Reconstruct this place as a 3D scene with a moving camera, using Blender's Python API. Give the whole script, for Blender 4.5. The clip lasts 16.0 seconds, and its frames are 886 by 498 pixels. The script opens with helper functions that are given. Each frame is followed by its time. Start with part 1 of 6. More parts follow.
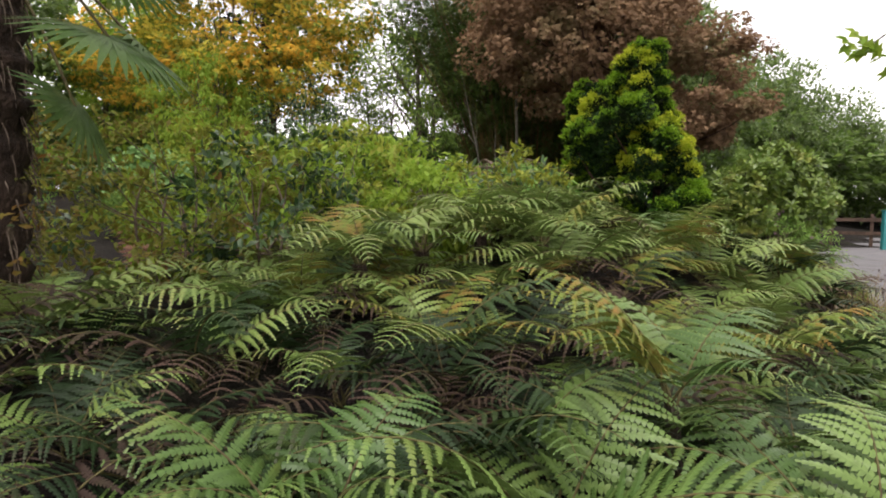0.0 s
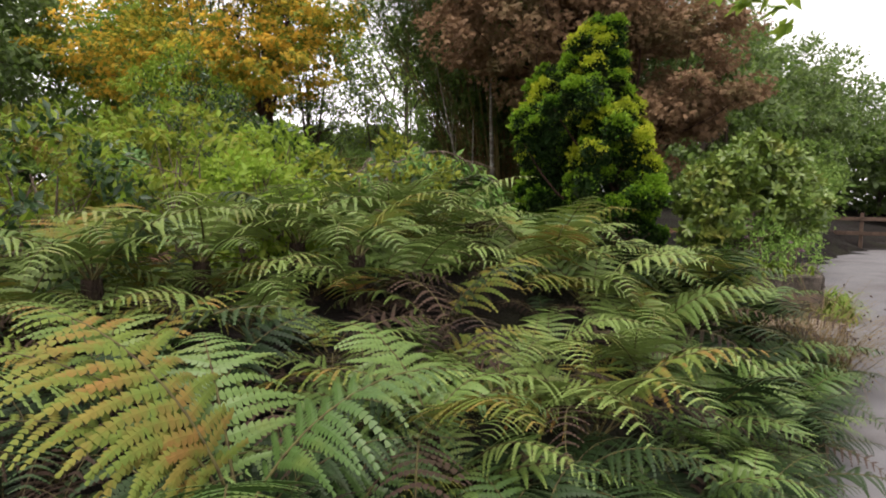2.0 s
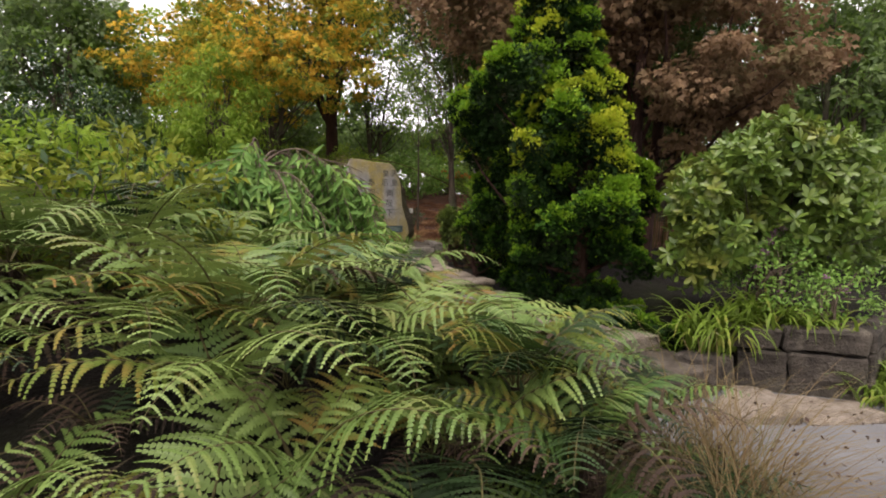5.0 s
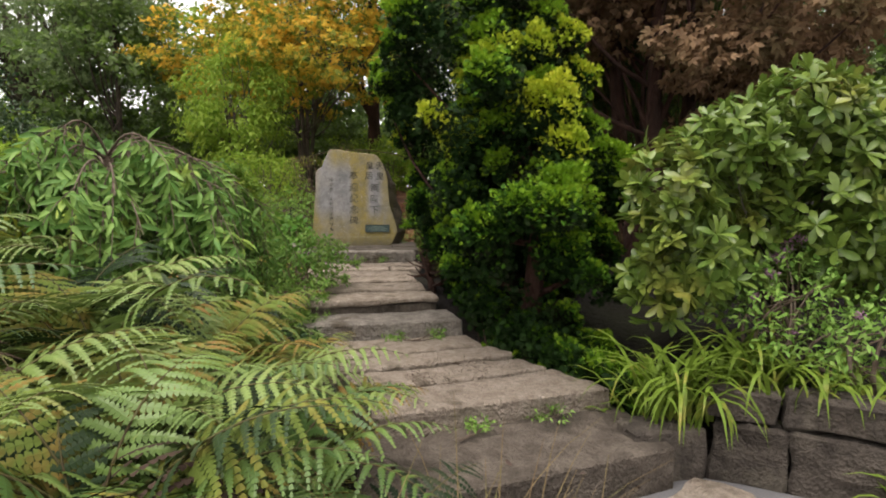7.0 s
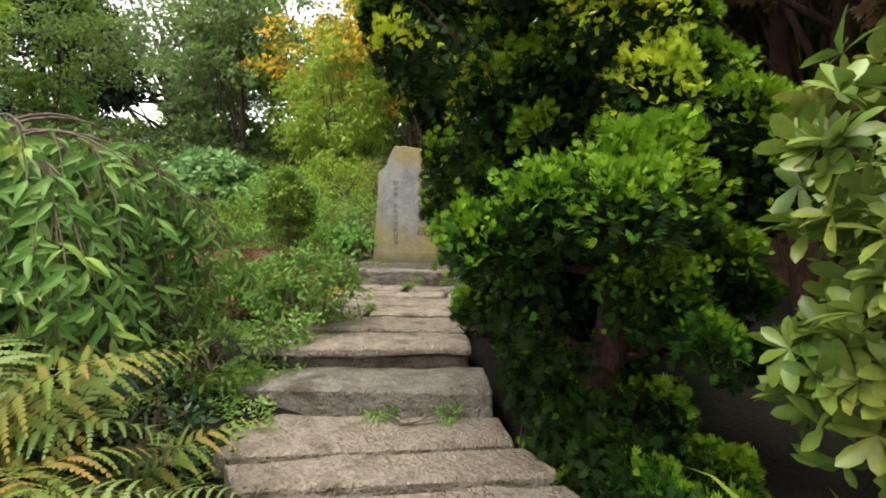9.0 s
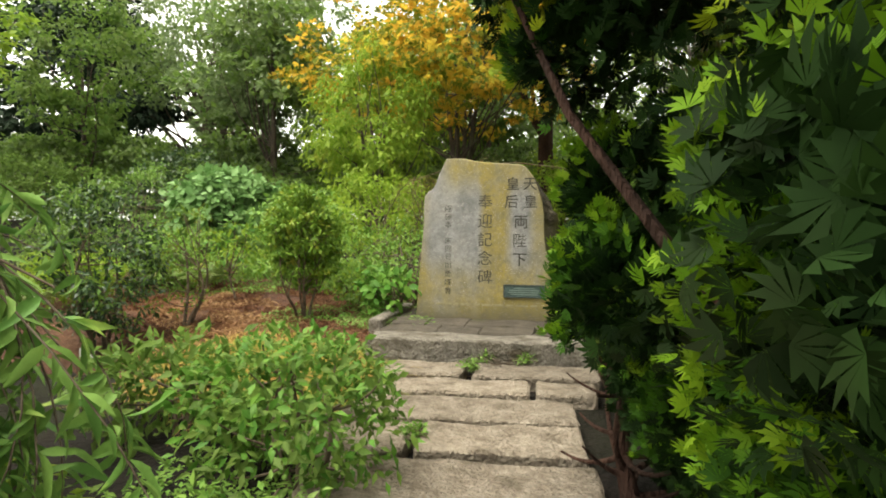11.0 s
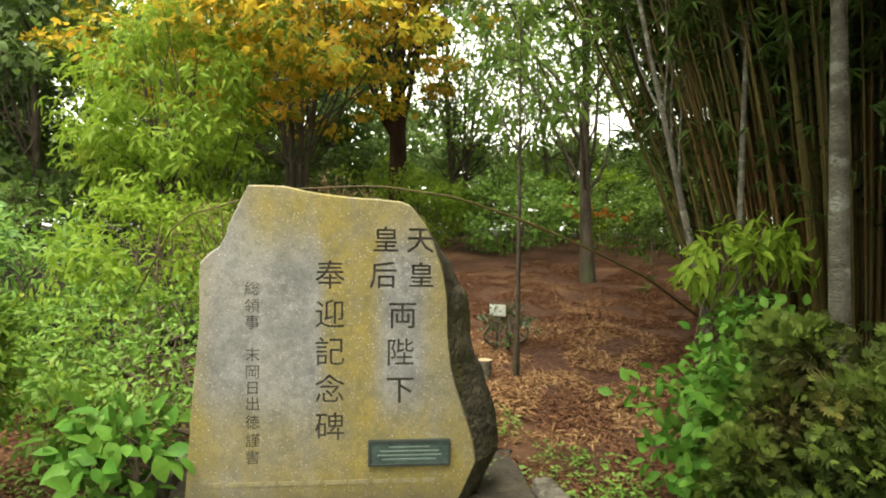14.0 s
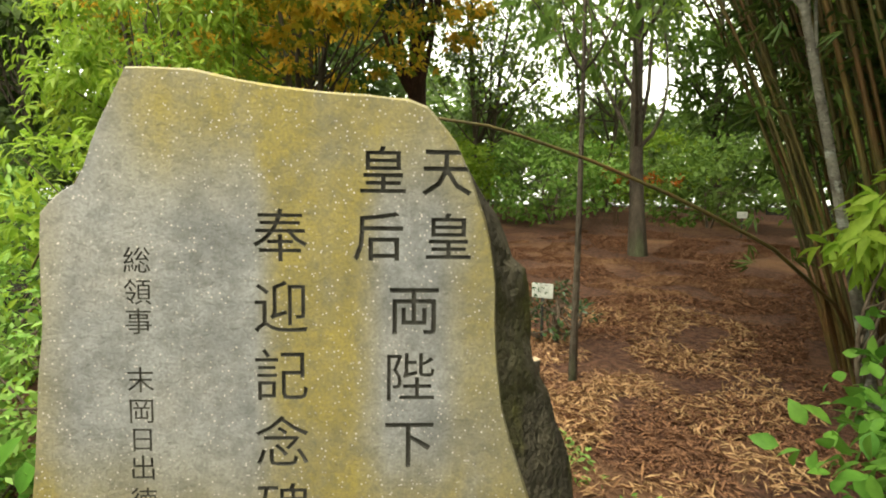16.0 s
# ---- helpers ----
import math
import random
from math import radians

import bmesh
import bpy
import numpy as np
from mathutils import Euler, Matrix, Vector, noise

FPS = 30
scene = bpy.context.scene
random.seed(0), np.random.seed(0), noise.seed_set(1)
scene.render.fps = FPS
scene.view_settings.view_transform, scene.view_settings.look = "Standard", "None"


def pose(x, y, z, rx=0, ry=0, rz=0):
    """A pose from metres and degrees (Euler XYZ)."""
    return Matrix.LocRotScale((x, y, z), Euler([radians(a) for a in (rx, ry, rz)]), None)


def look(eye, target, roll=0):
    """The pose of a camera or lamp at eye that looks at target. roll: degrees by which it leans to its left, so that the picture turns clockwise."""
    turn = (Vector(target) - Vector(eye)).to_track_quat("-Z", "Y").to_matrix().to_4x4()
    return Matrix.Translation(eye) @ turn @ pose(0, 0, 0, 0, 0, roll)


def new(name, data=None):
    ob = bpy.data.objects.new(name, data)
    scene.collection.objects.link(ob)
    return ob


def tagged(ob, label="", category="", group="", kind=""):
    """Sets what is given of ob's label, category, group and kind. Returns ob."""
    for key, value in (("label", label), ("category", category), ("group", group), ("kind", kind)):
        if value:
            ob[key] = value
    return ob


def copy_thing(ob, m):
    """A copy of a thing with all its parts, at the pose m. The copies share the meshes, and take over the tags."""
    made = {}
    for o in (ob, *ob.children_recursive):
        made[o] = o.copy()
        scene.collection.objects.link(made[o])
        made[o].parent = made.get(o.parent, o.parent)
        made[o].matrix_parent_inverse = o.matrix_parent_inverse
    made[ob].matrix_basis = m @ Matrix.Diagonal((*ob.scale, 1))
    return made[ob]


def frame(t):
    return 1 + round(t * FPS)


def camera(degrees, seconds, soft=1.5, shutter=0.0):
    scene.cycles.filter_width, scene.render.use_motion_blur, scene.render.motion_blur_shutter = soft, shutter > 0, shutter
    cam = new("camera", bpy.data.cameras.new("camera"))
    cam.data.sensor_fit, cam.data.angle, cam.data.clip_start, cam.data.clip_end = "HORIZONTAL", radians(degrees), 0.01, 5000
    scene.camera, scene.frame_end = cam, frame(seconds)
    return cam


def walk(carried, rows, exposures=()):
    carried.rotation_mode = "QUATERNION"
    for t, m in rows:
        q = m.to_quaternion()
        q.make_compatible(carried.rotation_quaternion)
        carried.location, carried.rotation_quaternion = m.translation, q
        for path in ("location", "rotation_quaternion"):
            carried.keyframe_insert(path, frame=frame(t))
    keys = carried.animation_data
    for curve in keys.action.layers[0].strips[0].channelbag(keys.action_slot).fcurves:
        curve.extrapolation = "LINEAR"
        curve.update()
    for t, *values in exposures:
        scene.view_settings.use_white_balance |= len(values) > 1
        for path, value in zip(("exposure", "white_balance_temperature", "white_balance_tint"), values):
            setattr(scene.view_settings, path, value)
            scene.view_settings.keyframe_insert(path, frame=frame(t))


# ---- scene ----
cam = camera(75.6, 16.0, soft=1.9)
METRES, EYE, TILT, LEAN, TURN = 14.5, 1.4, -4.3, 0.0, 0.0
ROWS = [
    (0.0, 0.0, 0.0, 0.0, -0.0, -0.0, 0.0),
    (0.5, 0.0256, 0.012, 0.0001, -0.06, -0.81, -0.21),
    (1.0, 0.0524, 0.0259, 0.0023, 1.36, -1.12, -0.42),
    (1.5, 0.0772, 0.0431, 0.0047, 2.92, -0.93, -0.47),
    (2.0, 0.1041, 0.0608, 0.0069, 3.91, -0.47, -0.52),
    (2.5, 0.1333, 0.0796, 0.0114, 5.13, -0.18, -0.69),
    (3.0, 0.1603, 0.1008, 0.0153, 7.89, 0.03, -0.86),
    (3.5, 0.1869, 0.1219, 0.0191, 9.77, 0.01, -1.13),
    (4.0, 0.2104, 0.148, 0.0208, 11.65, -0.06, -1.2),
    (4.5, 0.2323, 0.1732, 0.0224, 14.24, -0.25, -1.39),
    (7.0, 0.317, 0.3158, 0.0356, 25.41, -1.44, -1.98),
    (7.5, 0.324, 0.3504, 0.0373, 27.44, -1.28, -2.19),
    (8.0, 0.3227, 0.384, 0.0381, 31.46, -1.55, -2.43),
    (8.5, 0.3177, 0.4176, 0.0376, 35.65, -1.64, -2.74),
    (9.0, 0.3008, 0.4471, 0.0393, 39.37, -0.67, -2.87),
    (9.5, 0.2792, 0.4746, 0.0428, 43.33, 0.49, -3.07),
    (12.0, 0.1479, 0.5774, 0.0618, 42.54, 1.78, -3.19),
    (12.5, 0.1257, 0.6007, 0.0659, 39.17, 1.71, -3.03),
    (13.0, 0.1072, 0.6246, 0.0785, 35.31, 2.14, -2.84),
    (13.5, 0.095, 0.6461, 0.0879, 31.63, 1.92, -2.7),
    (14.0, 0.0887, 0.6705, 0.0965, 27.54, 1.82, -2.5),
    (14.5, 0.0826, 0.691, 0.0977, 24.89, 2.27, -2.31),
    (15.0, 0.0703, 0.7093, 0.0966, 26.03, 1.62, -2.43),
    (15.5, 0.0575, 0.73, 0.0959, 28.65, 0.16, -2.63),
    (16.0, 0.0484, 0.7391, 0.0933, 29.57, -0.9, -2.75),
]
walk(cam, [(t, pose(0, 0, EYE, TILT, LEAN, TURN) @ pose(METRES * x, METRES * y, METRES * z, 90 + pitch, roll, yaw)) for t, x, y, z, yaw, pitch, roll in ROWS], exposures=[(0.0, 1.34, 6750, 17), (4.5, 1.31, 6850, 17), (7.0, 1.45, 6850, 13), (9.5, 1.92, 6900, 4), (12.0, 2.08, 7600, 0), (16.0, 2.22, 7650, -4)])
SKY, SUN = 0.14, 1.5

# ---- light ----
world = bpy.data.worlds.new("overcast_sky")
scene.world = world
world.use_nodes = True
wn = world.node_tree.nodes
sky = wn.new("ShaderNodeTexSky")
sky.sky_type, sky.sun_disc = "NISHITA", False
sky.sun_elevation, sky.sun_rotation = radians(74), radians(200)
sky.air_density, sky.dust_density, sky.ozone_density = 1.0, 1.0, 1.0
grey = wn.new("ShaderNodeHueSaturation")
grey.inputs["Saturation"].default_value = 0.05
world.node_tree.links.new(sky.outputs[0], grey.inputs["Color"])
world.node_tree.links.new(grey.outputs[0], wn["Background"].inputs["Color"])
wn["Background"].inputs["Strength"].default_value = SKY
sun_data = bpy.data.lights.new("sun", "SUN")
sun_data.energy, sun_data.angle, sun_data.color = SUN, radians(50), (1.0, 0.97, 0.92)
sun = new("sun", sun_data)
sun.matrix_world = look((0, 0, 30), (30 * math.sin(radians(20)) * 0.29, 30 * math.cos(radians(20)) * 0.29, 0))


# ---- materials ----
def material(name):
    m = bpy.data.materials.new(name)
    m.use_nodes = True
    return m, m.node_tree.nodes, m.node_tree.links, m.node_tree.nodes["Principled BSDF"]


def mixed(n, l, fac, a, b):
    """A colour mix of two colours or sockets."""
    x = n.new("ShaderNodeMix")
    x.data_type = "RGBA"
    for i, v in ((0, fac), (6, a), (7, b)):
        if hasattr(v, "is_linked"):
            l.new(v, x.inputs[i])
        else:
            x.inputs[i].default_value = v if i == 0 else (*v, 1)
    return x.outputs[2]


def coords(n, l, scale=(1, 1, 1), space="Object"):
    c, m = n.new("ShaderNodeTexCoord"), n.new("ShaderNodeMapping")
    m.inputs["Scale"].default_value = scale
    l.new(c.outputs[space], m.inputs[0])
    return m.outputs[0]


def noisy(n, l, vec, scale, lo=0.35, hi=0.65, detail=4.0, rough=0.6):
    t, r = n.new("ShaderNodeTexNoise"), n.new("ShaderNodeMapRange")
    t.inputs["Scale"].default_value, t.inputs["Detail"].default_value, t.inputs["Roughness"].default_value = scale, detail, rough
    r.inputs["From Min"].default_value, r.inputs["From Max"].default_value = lo, hi
    l.new(vec, t.inputs["Vector"])
    l.new(t.outputs[0], r.inputs["Value"])
    return r.outputs[0]


def bumped(n, l, bsdf, height, strength=0.4, distance=0.01):
    b = n.new("ShaderNodeBump")
    b.inputs["Strength"].default_value, b.inputs["Distance"].default_value = strength, distance
    l.new(height, b.inputs["Height"])
    l.new(b.outputs[0], bsdf.inputs["Normal"])


LEAF_TONE, STONE_TONE = 0.6, 0.72


def leaf_material(name, a, b, c=None, rough=0.45, glow=0.3, per="island", patch=2.0, thresh=(0.5, 0.7), sheen=None):
    """Leaf colours between a and b, leaf by leaf, with patches of c; light passes through the blades."""
    m, n, l, p = material(name)
    a, b, c = (tuple(LEAF_TONE * v for v in q) if q else None for q in (a, b, c))
    if per == "island":
        rnd = n.new("ShaderNodeNewGeometry").outputs["Random Per Island"]
    else:
        rnd = n.new("ShaderNodeObjectInfo").outputs["Random"]
    col = mixed(n, l, rnd, a, b)
    vec = coords(n, l)
    if c:
        col = mixed(n, l, noisy(n, l, vec, patch, *thresh), col, c)
    fine = noisy(n, l, vec, 40, 0.2, 0.8)
    dark = n.new("ShaderNodeHueSaturation")
    l.new(col, dark.inputs["Color"])
    r = n.new("ShaderNodeMapRange")
    r.inputs["To Min"].default_value, r.inputs["To Max"].default_value = 0.75, 1.2
    l.new(fine, r.inputs["Value"])
    l.new(r.outputs[0], dark.inputs["Value"])
    l.new(dark.outputs[0], p.inputs["Base Color"])
    p.inputs["Roughness"].default_value = rough
    p.inputs["Specular IOR Level"].default_value = sheen if sheen is not None else (0.4 if rough < 0.4 else 0.12)
    t, mix = n.new("ShaderNodeBsdfTranslucent"), n.new("ShaderNodeMixShader")
    l.new(dark.outputs[0], t.inputs["Color"])
    mix.inputs[0].default_value = glow
    l.new(p.outputs[0], mix.inputs[1])
    l.new(t.outputs[0], mix.inputs[2])
    l.new(mix.outputs[0], n["Material Output"].inputs["Surface"])
    return m


def rough_material(name, a, b, scale=6.0, c=None, c_scale=1.5, c_range=(0.5, 0.65), rough=0.9, bump=0.5, dist=0.01,
                   stretch=(1, 1, 1), fine=60.0, per_object=0.0, space="Object"):
    """Stone, soil, bark: two scales of mottling, stains of c and a fine grain that also gives the relief."""
    m, n, l, p = material(name)
    a, b, c = (tuple(STONE_TONE * v for v in q) if q else None for q in (a, b, c))
    vec = coords(n, l, stretch, space)
    col = mixed(n, l, noisy(n, l, vec, scale), a, b)
    if c:
        col = mixed(n, l, noisy(n, l, vec, c_scale, *c_range), col, c)
    grain = noisy(n, l, vec, fine, 0.2, 0.8)
    h = n.new("ShaderNodeHueSaturation")
    r = n.new("ShaderNodeMapRange")
    r.inputs["To Min"].default_value, r.inputs["To Max"].default_value = 0.65, 1.3
    l.new(grain, r.inputs["Value"])
    l.new(r.outputs[0], h.inputs["Value"])
    l.new(col, h.inputs["Color"])
    out = h.outputs[0]
    if per_object:
        h2, r2, oi = n.new("ShaderNodeHueSaturation"), n.new("ShaderNodeMapRange"), n.new("ShaderNodeObjectInfo")
        r2.inputs["To Min"].default_value, r2.inputs["To Max"].default_value = 1 - per_object, 1 + per_object
        l.new(oi.outputs["Random"], r2.inputs["Value"])
        l.new(r2.outputs[0], h2.inputs["Value"])
        l.new(out, h2.inputs["Color"])
        out = h2.outputs[0]
    l.new(out, p.inputs["Base Color"])
    p.inputs["Roughness"].default_value = rough
    p.inputs["Specular IOR Level"].default_value = 0.2
    if bump:
        add = n.new("ShaderNodeMath")
        add.operation = "ADD"
        l.new(grain, add.inputs[0])
        l.new(noisy(n, l, vec, scale * 2.5, 0.3, 0.7), add.inputs[1])
        bumped(n, l, p, add.outputs[0], bump, dist)
    return m


def plain(name, colour, rough=0.6, metal=0.0):
    m, n, l, p = material(name)
    vec = coords(n, l)
    dim = tuple(v * 0.7 for v in colour)
    l.new(mixed(n, l, noisy(n, l, vec, 35), colour, dim), p.inputs["Base Color"])
    p.inputs["Roughness"].default_value, p.inputs["Metallic"].default_value = rough, metal
    return m


M_FROND_PALE = leaf_material("fern_pale_green", (0.16, 0.26, 0.06), (0.30, 0.41, 0.11), (0.32, 0.32, 0.10), 0.42, 0.14, "object", 3.0, (0.55, 0.75), 0.25)
M_FROND = leaf_material("fern_green", (0.07, 0.145, 0.034), (0.19, 0.30, 0.07), (0.19, 0.24, 0.055), 0.4, 0.06, "object", 3.0, (0.55, 0.75), 0.28)
# deep fern green taken towards black, for the shade low in the bed
M_FROND_DARK = leaf_material("fern_deep_green_shaded", (0.014, 0.032, 0.011), (0.045, 0.085, 0.027), (0.05, 0.055, 0.022), 0.5, 0.03, "object", 3.0, (0.55, 0.75), 0.15)
M_FROND_BROWN = leaf_material("fern_withered", (0.03, 0.02, 0.017), (0.11, 0.07, 0.05), (0.06, 0.05, 0.028), 0.8, 0.1, "object", 4.0)
M_FROND_RUST = leaf_material("fern_turning", (0.34, 0.32, 0.07), (0.42, 0.22, 0.07), (0.22, 0.30, 0.06), 0.6, 0.25, "object", 5.0, (0.4, 0.55))
M_STALK = rough_material("fern_stalk", (0.13, 0.12, 0.04), (0.07, 0.05, 0.025), 20, rough=0.7, bump=0)
M_GOLD = leaf_material("golden_cypress_tip", (0.50, 0.62, 0.03), (0.78, 0.80, 0.07), (0.30, 0.50, 0.03), 0.55, 0.25, "island", 5.0, (0.4, 0.75))
# inner green taken almost to black, so the pads' shade is in the colour
M_CYP = leaf_material("cypress_inner_shaded", (0.010, 0.030, 0.006), (0.03, 0.075, 0.012), (0.02, 0.018, 0.008), 0.75, 0.03, "island", 2.5)
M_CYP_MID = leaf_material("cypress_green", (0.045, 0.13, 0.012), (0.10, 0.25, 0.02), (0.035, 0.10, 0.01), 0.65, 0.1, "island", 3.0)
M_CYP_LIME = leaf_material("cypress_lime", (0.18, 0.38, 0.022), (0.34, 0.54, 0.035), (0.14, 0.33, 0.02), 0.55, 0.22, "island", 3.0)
M_JUNIPER = leaf_material("juniper_green", (0.14, 0.215, 0.045), (0.24, 0.32, 0.06), (0.32, 0.20, 0.075), 0.6, 0.15, "island", 2.4, (0.55, 0.72))
# juniper green again at about half tone, for shade within the bush
M_JUNIPER_DARK = leaf_material("juniper_inner_shaded", (0.07, 0.11, 0.025), (0.12, 0.16, 0.04), (0.14, 0.09, 0.04), 0.7, 0.05, "island", 2.4)
M_RHODO = leaf_material("rhododendron_leaf", (0.13, 0.235, 0.04), (0.29, 0.41, 0.075), (0.44, 0.42, 0.09), 0.33, 0.25, "island", 2.0, (0.55, 0.75))
M_CHERRY = leaf_material("weeping_leaf", (0.14, 0.31, 0.07), (0.31, 0.51, 0.12), (0.56, 0.70, 0.13), 0.42, 0.25, "island", 2.5, (0.58, 0.72))
M_BROWN = leaf_material("copper_maple", (0.30, 0.185, 0.11), (0.46, 0.29, 0.16), (0.25, 0.21, 0.095), 0.6, 0.35, "island", 0.9, (0.5, 0.7))
M_YELLOW = leaf_material("yellow_maple", (1.1, 0.76, 0.11), (1.08, 0.62, 0.08), (0.80, 0.76, 0.11), 0.6, 0.6, "island", 0.4, (0.45, 0.65))
M_GREEN = leaf_material("tree_green", (0.14, 0.255, 0.055), (0.28, 0.43, 0.09), (0.22, 0.30, 0.09), 0.5, 0.45, "island", 0.6)
M_GREYGREEN = leaf_material("tree_grey_green", (0.19, 0.28, 0.12), (0.33, 0.44, 0.18), (0.17, 0.24, 0.085), 0.5, 0.45, "island", 0.6)
M_LIGHT = leaf_material("bright_leaf", (0.27, 0.46, 0.05), (0.44, 0.60, 0.085), (0.54, 0.52, 0.07), 0.45, 0.5, "island", 1.2, (0.58, 0.75))
M_OLIVE = leaf_material("shrub_yellow_green", (0.27, 0.34, 0.045), (0.44, 0.46, 0.065), (0.20, 0.34, 0.045), 0.5, 0.4, "island", 1.6)
M_AUTUMN = leaf_material("shrub_olive_bronze", (0.20, 0.24, 0.04), (0.34, 0.33, 0.06), (0.30, 0.16, 0.05), 0.5, 0.3, "island", 2.2, (0.5, 0.65))
M_DARK = leaf_material("shrub_dark_green", (0.03, 0.075, 0.025), (0.06, 0.13, 0.035), (0.09, 0.17, 0.035), 0.35, 0.2, "island", 2.0, (0.52, 0.7))
M_PALE = leaf_material("large_pale_leaf", (0.22, 0.43, 0.14), (0.36, 0.58, 0.22), None, 0.45, 0.25)
M_VARIEG = leaf_material("box_leaf", (0.13, 0.29, 0.04), (0.30, 0.46, 0.06), (0.58, 0.55, 0.08), 0.4, 0.25, "island", 6.0, (0.55, 0.72))
M_CONIFER = leaf_material("far_conifer", (0.022, 0.045, 0.024), (0.045, 0.075, 0.04), None, 0.6, 0.15)
M_BAMBOO_LEAF = leaf_material("bamboo_leaf", (0.05, 0.10, 0.022), (0.12, 0.20, 0.04), (0.16, 0.20, 0.05), 0.45, 0.2, "island", 1.5)
M_STRAP = leaf_material("strap_leaf", (0.14, 0.26, 0.035), (0.27, 0.38, 0.055), (0.48, 0.40, 0.10), 0.4, 0.3, "island", 5.0, (0.55, 0.72))
M_GRASS_GOLD = leaf_material("golden_grass", (0.62, 0.37, 0.12), (0.70, 0.48, 0.16), (0.40, 0.42, 0.07), 0.6, 0.3, "island", 3.0, (0.45, 0.62))
M_GRASS_TAN = leaf_material("tan_grass", (0.24, 0.16, 0.08), (0.32, 0.24, 0.12), (0.15, 0.17, 0.05), 0.7, 0.3, "island", 3.0, (0.5, 0.7))
M_HERB = leaf_material("low_herb", (0.18, 0.37, 0.065), (0.34, 0.55, 0.115), (0.40, 0.55, 0.18), 0.5, 0.3, "island", 2.5)
M_BIGHERB = leaf_material("broad_herb", (0.11, 0.29, 0.045), (0.23, 0.45, 0.075), None, 0.4, 0.3)
M_PALM = leaf_material("palm_fan", (0.10, 0.19, 0.05), (0.17, 0.27, 0.09), (0.33, 0.29, 0.05), 0.4, 0.3, "island", 1.2, (0.55, 0.7))
M_LITTER = leaf_material("fallen_leaf", (0.35, 0.17, 0.06), (0.46, 0.30, 0.10), None, 0.8, 0.1)
M_PINK = leaf_material("pink_petal", (0.50, 0.24, 0.42), (0.62, 0.36, 0.52), None, 0.6, 0.3)
M_ORANGE = leaf_material("orange_petal", (0.75, 0.16, 0.03), (0.85, 0.25, 0.05), None, 0.6, 0.3)
M_SEED = plain("dark_seed_head", (0.06, 0.035, 0.025), 0.9)
M_BARK = rough_material("bark", (0.16, 0.125, 0.095), (0.07, 0.055, 0.042), 7, (0.17, 0.18, 0.10), 2.0, bump=0.8, dist=0.03, stretch=(1, 1, 0.3))
M_BARK_GREY = rough_material("grey_bark", (0.24, 0.22, 0.18), (0.12, 0.105, 0.085), 6, (0.33, 0.33, 0.29), 7.0, (0.55, 0.62), bump=0.6, dist=0.02, stretch=(1, 1, 1.6))
M_BARK_RED = rough_material("red_bark", (0.12, 0.06, 0.045), (0.05, 0.028, 0.022), 6, bump=0.8, dist=0.03, stretch=(1, 1, 0.25))
M_TWIG = rough_material("twig", (0.22, 0.17, 0.13), (0.10, 0.07, 0.05), 20, bump=0)
M_CANE = rough_material("bamboo_cane", (0.17, 0.125, 0.04), (0.08, 0.07, 0.027), 5, (0.16, 0.08, 0.032), 3.0, rough=0.45, bump=0.1, per_object=0.3, stretch=(1, 1, 0.3))
M_FIBRE = rough_material("palm_fibre", (0.10, 0.065, 0.045), (0.045, 0.03, 0.022), 12, (0.22, 0.17, 0.12), 9, (0.58, 0.68), bump=1.0, dist=0.04, stretch=(1, 1, 0.3))
# dark soil brought near black, taking in the shade under the ferns
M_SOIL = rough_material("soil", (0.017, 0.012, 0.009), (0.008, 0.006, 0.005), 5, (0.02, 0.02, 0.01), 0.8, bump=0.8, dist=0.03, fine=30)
M_MULCH = rough_material("mulch_bed", (0.25, 0.118, 0.078), (0.10, 0.047, 0.034), 22, (0.34, 0.175, 0.10), 0.9, bump=1.0, dist=0.03, fine=35)
M_CHIP = leaf_material("bark_chip", (0.15, 0.07, 0.048), (0.48, 0.245, 0.14), (0.60, 0.34, 0.19), 0.9, 0.0, "island", 0.7, (0.55, 0.7))
M_STRAW = leaf_material("dry_straw", (0.46, 0.24, 0.13), (0.78, 0.50, 0.27), None, 0.9, 0.1)
M_ROAD = rough_material("asphalt", (0.205, 0.20, 0.205), (0.165, 0.162, 0.17), 2.0, (0.135, 0.125, 0.125), 0.9, (0.5, 0.7), rough=0.8, bump=0.35, dist=0.004, fine=180)
M_STEP = rough_material("step_stone", (0.57, 0.475, 0.39), (0.39, 0.315, 0.25), 14, (0.23, 0.185, 0.14), 5.0, (0.54, 0.70), bump=1.0, dist=0.03, fine=55, per_object=0.14, space="Object")
M_STEP_GREY = rough_material("grey_step_stone", (0.42, 0.375, 0.325), (0.24, 0.21, 0.18), 12, (0.13, 0.105, 0.075), 3.5, (0.52, 0.68), bump=1.0, dist=0.025, fine=55, per_object=0.12)
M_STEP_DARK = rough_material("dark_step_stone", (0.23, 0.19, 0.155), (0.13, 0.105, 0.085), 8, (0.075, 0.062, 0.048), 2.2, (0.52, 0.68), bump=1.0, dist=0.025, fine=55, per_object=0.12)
M_WALL = rough_material("wall_stone", (0.13, 0.108, 0.09), (0.06, 0.05, 0.042), 6, (0.22, 0.19, 0.15), 2.0, bump=0.9, dist=0.015, fine=60, per_object=0.2)
M_BASE = rough_material("base_stone", (0.125, 0.105, 0.085), (0.06, 0.05, 0.042), 5, (0.11, 0.105, 0.05), 2.0, bump=0.8, dist=0.012, fine=60, per_object=0.15)
M_PLAQUE = rough_material("verdigris_plaque", (0.105, 0.155, 0.14), (0.07, 0.105, 0.10), 12, rough=0.5, bump=0.15, dist=0.002)
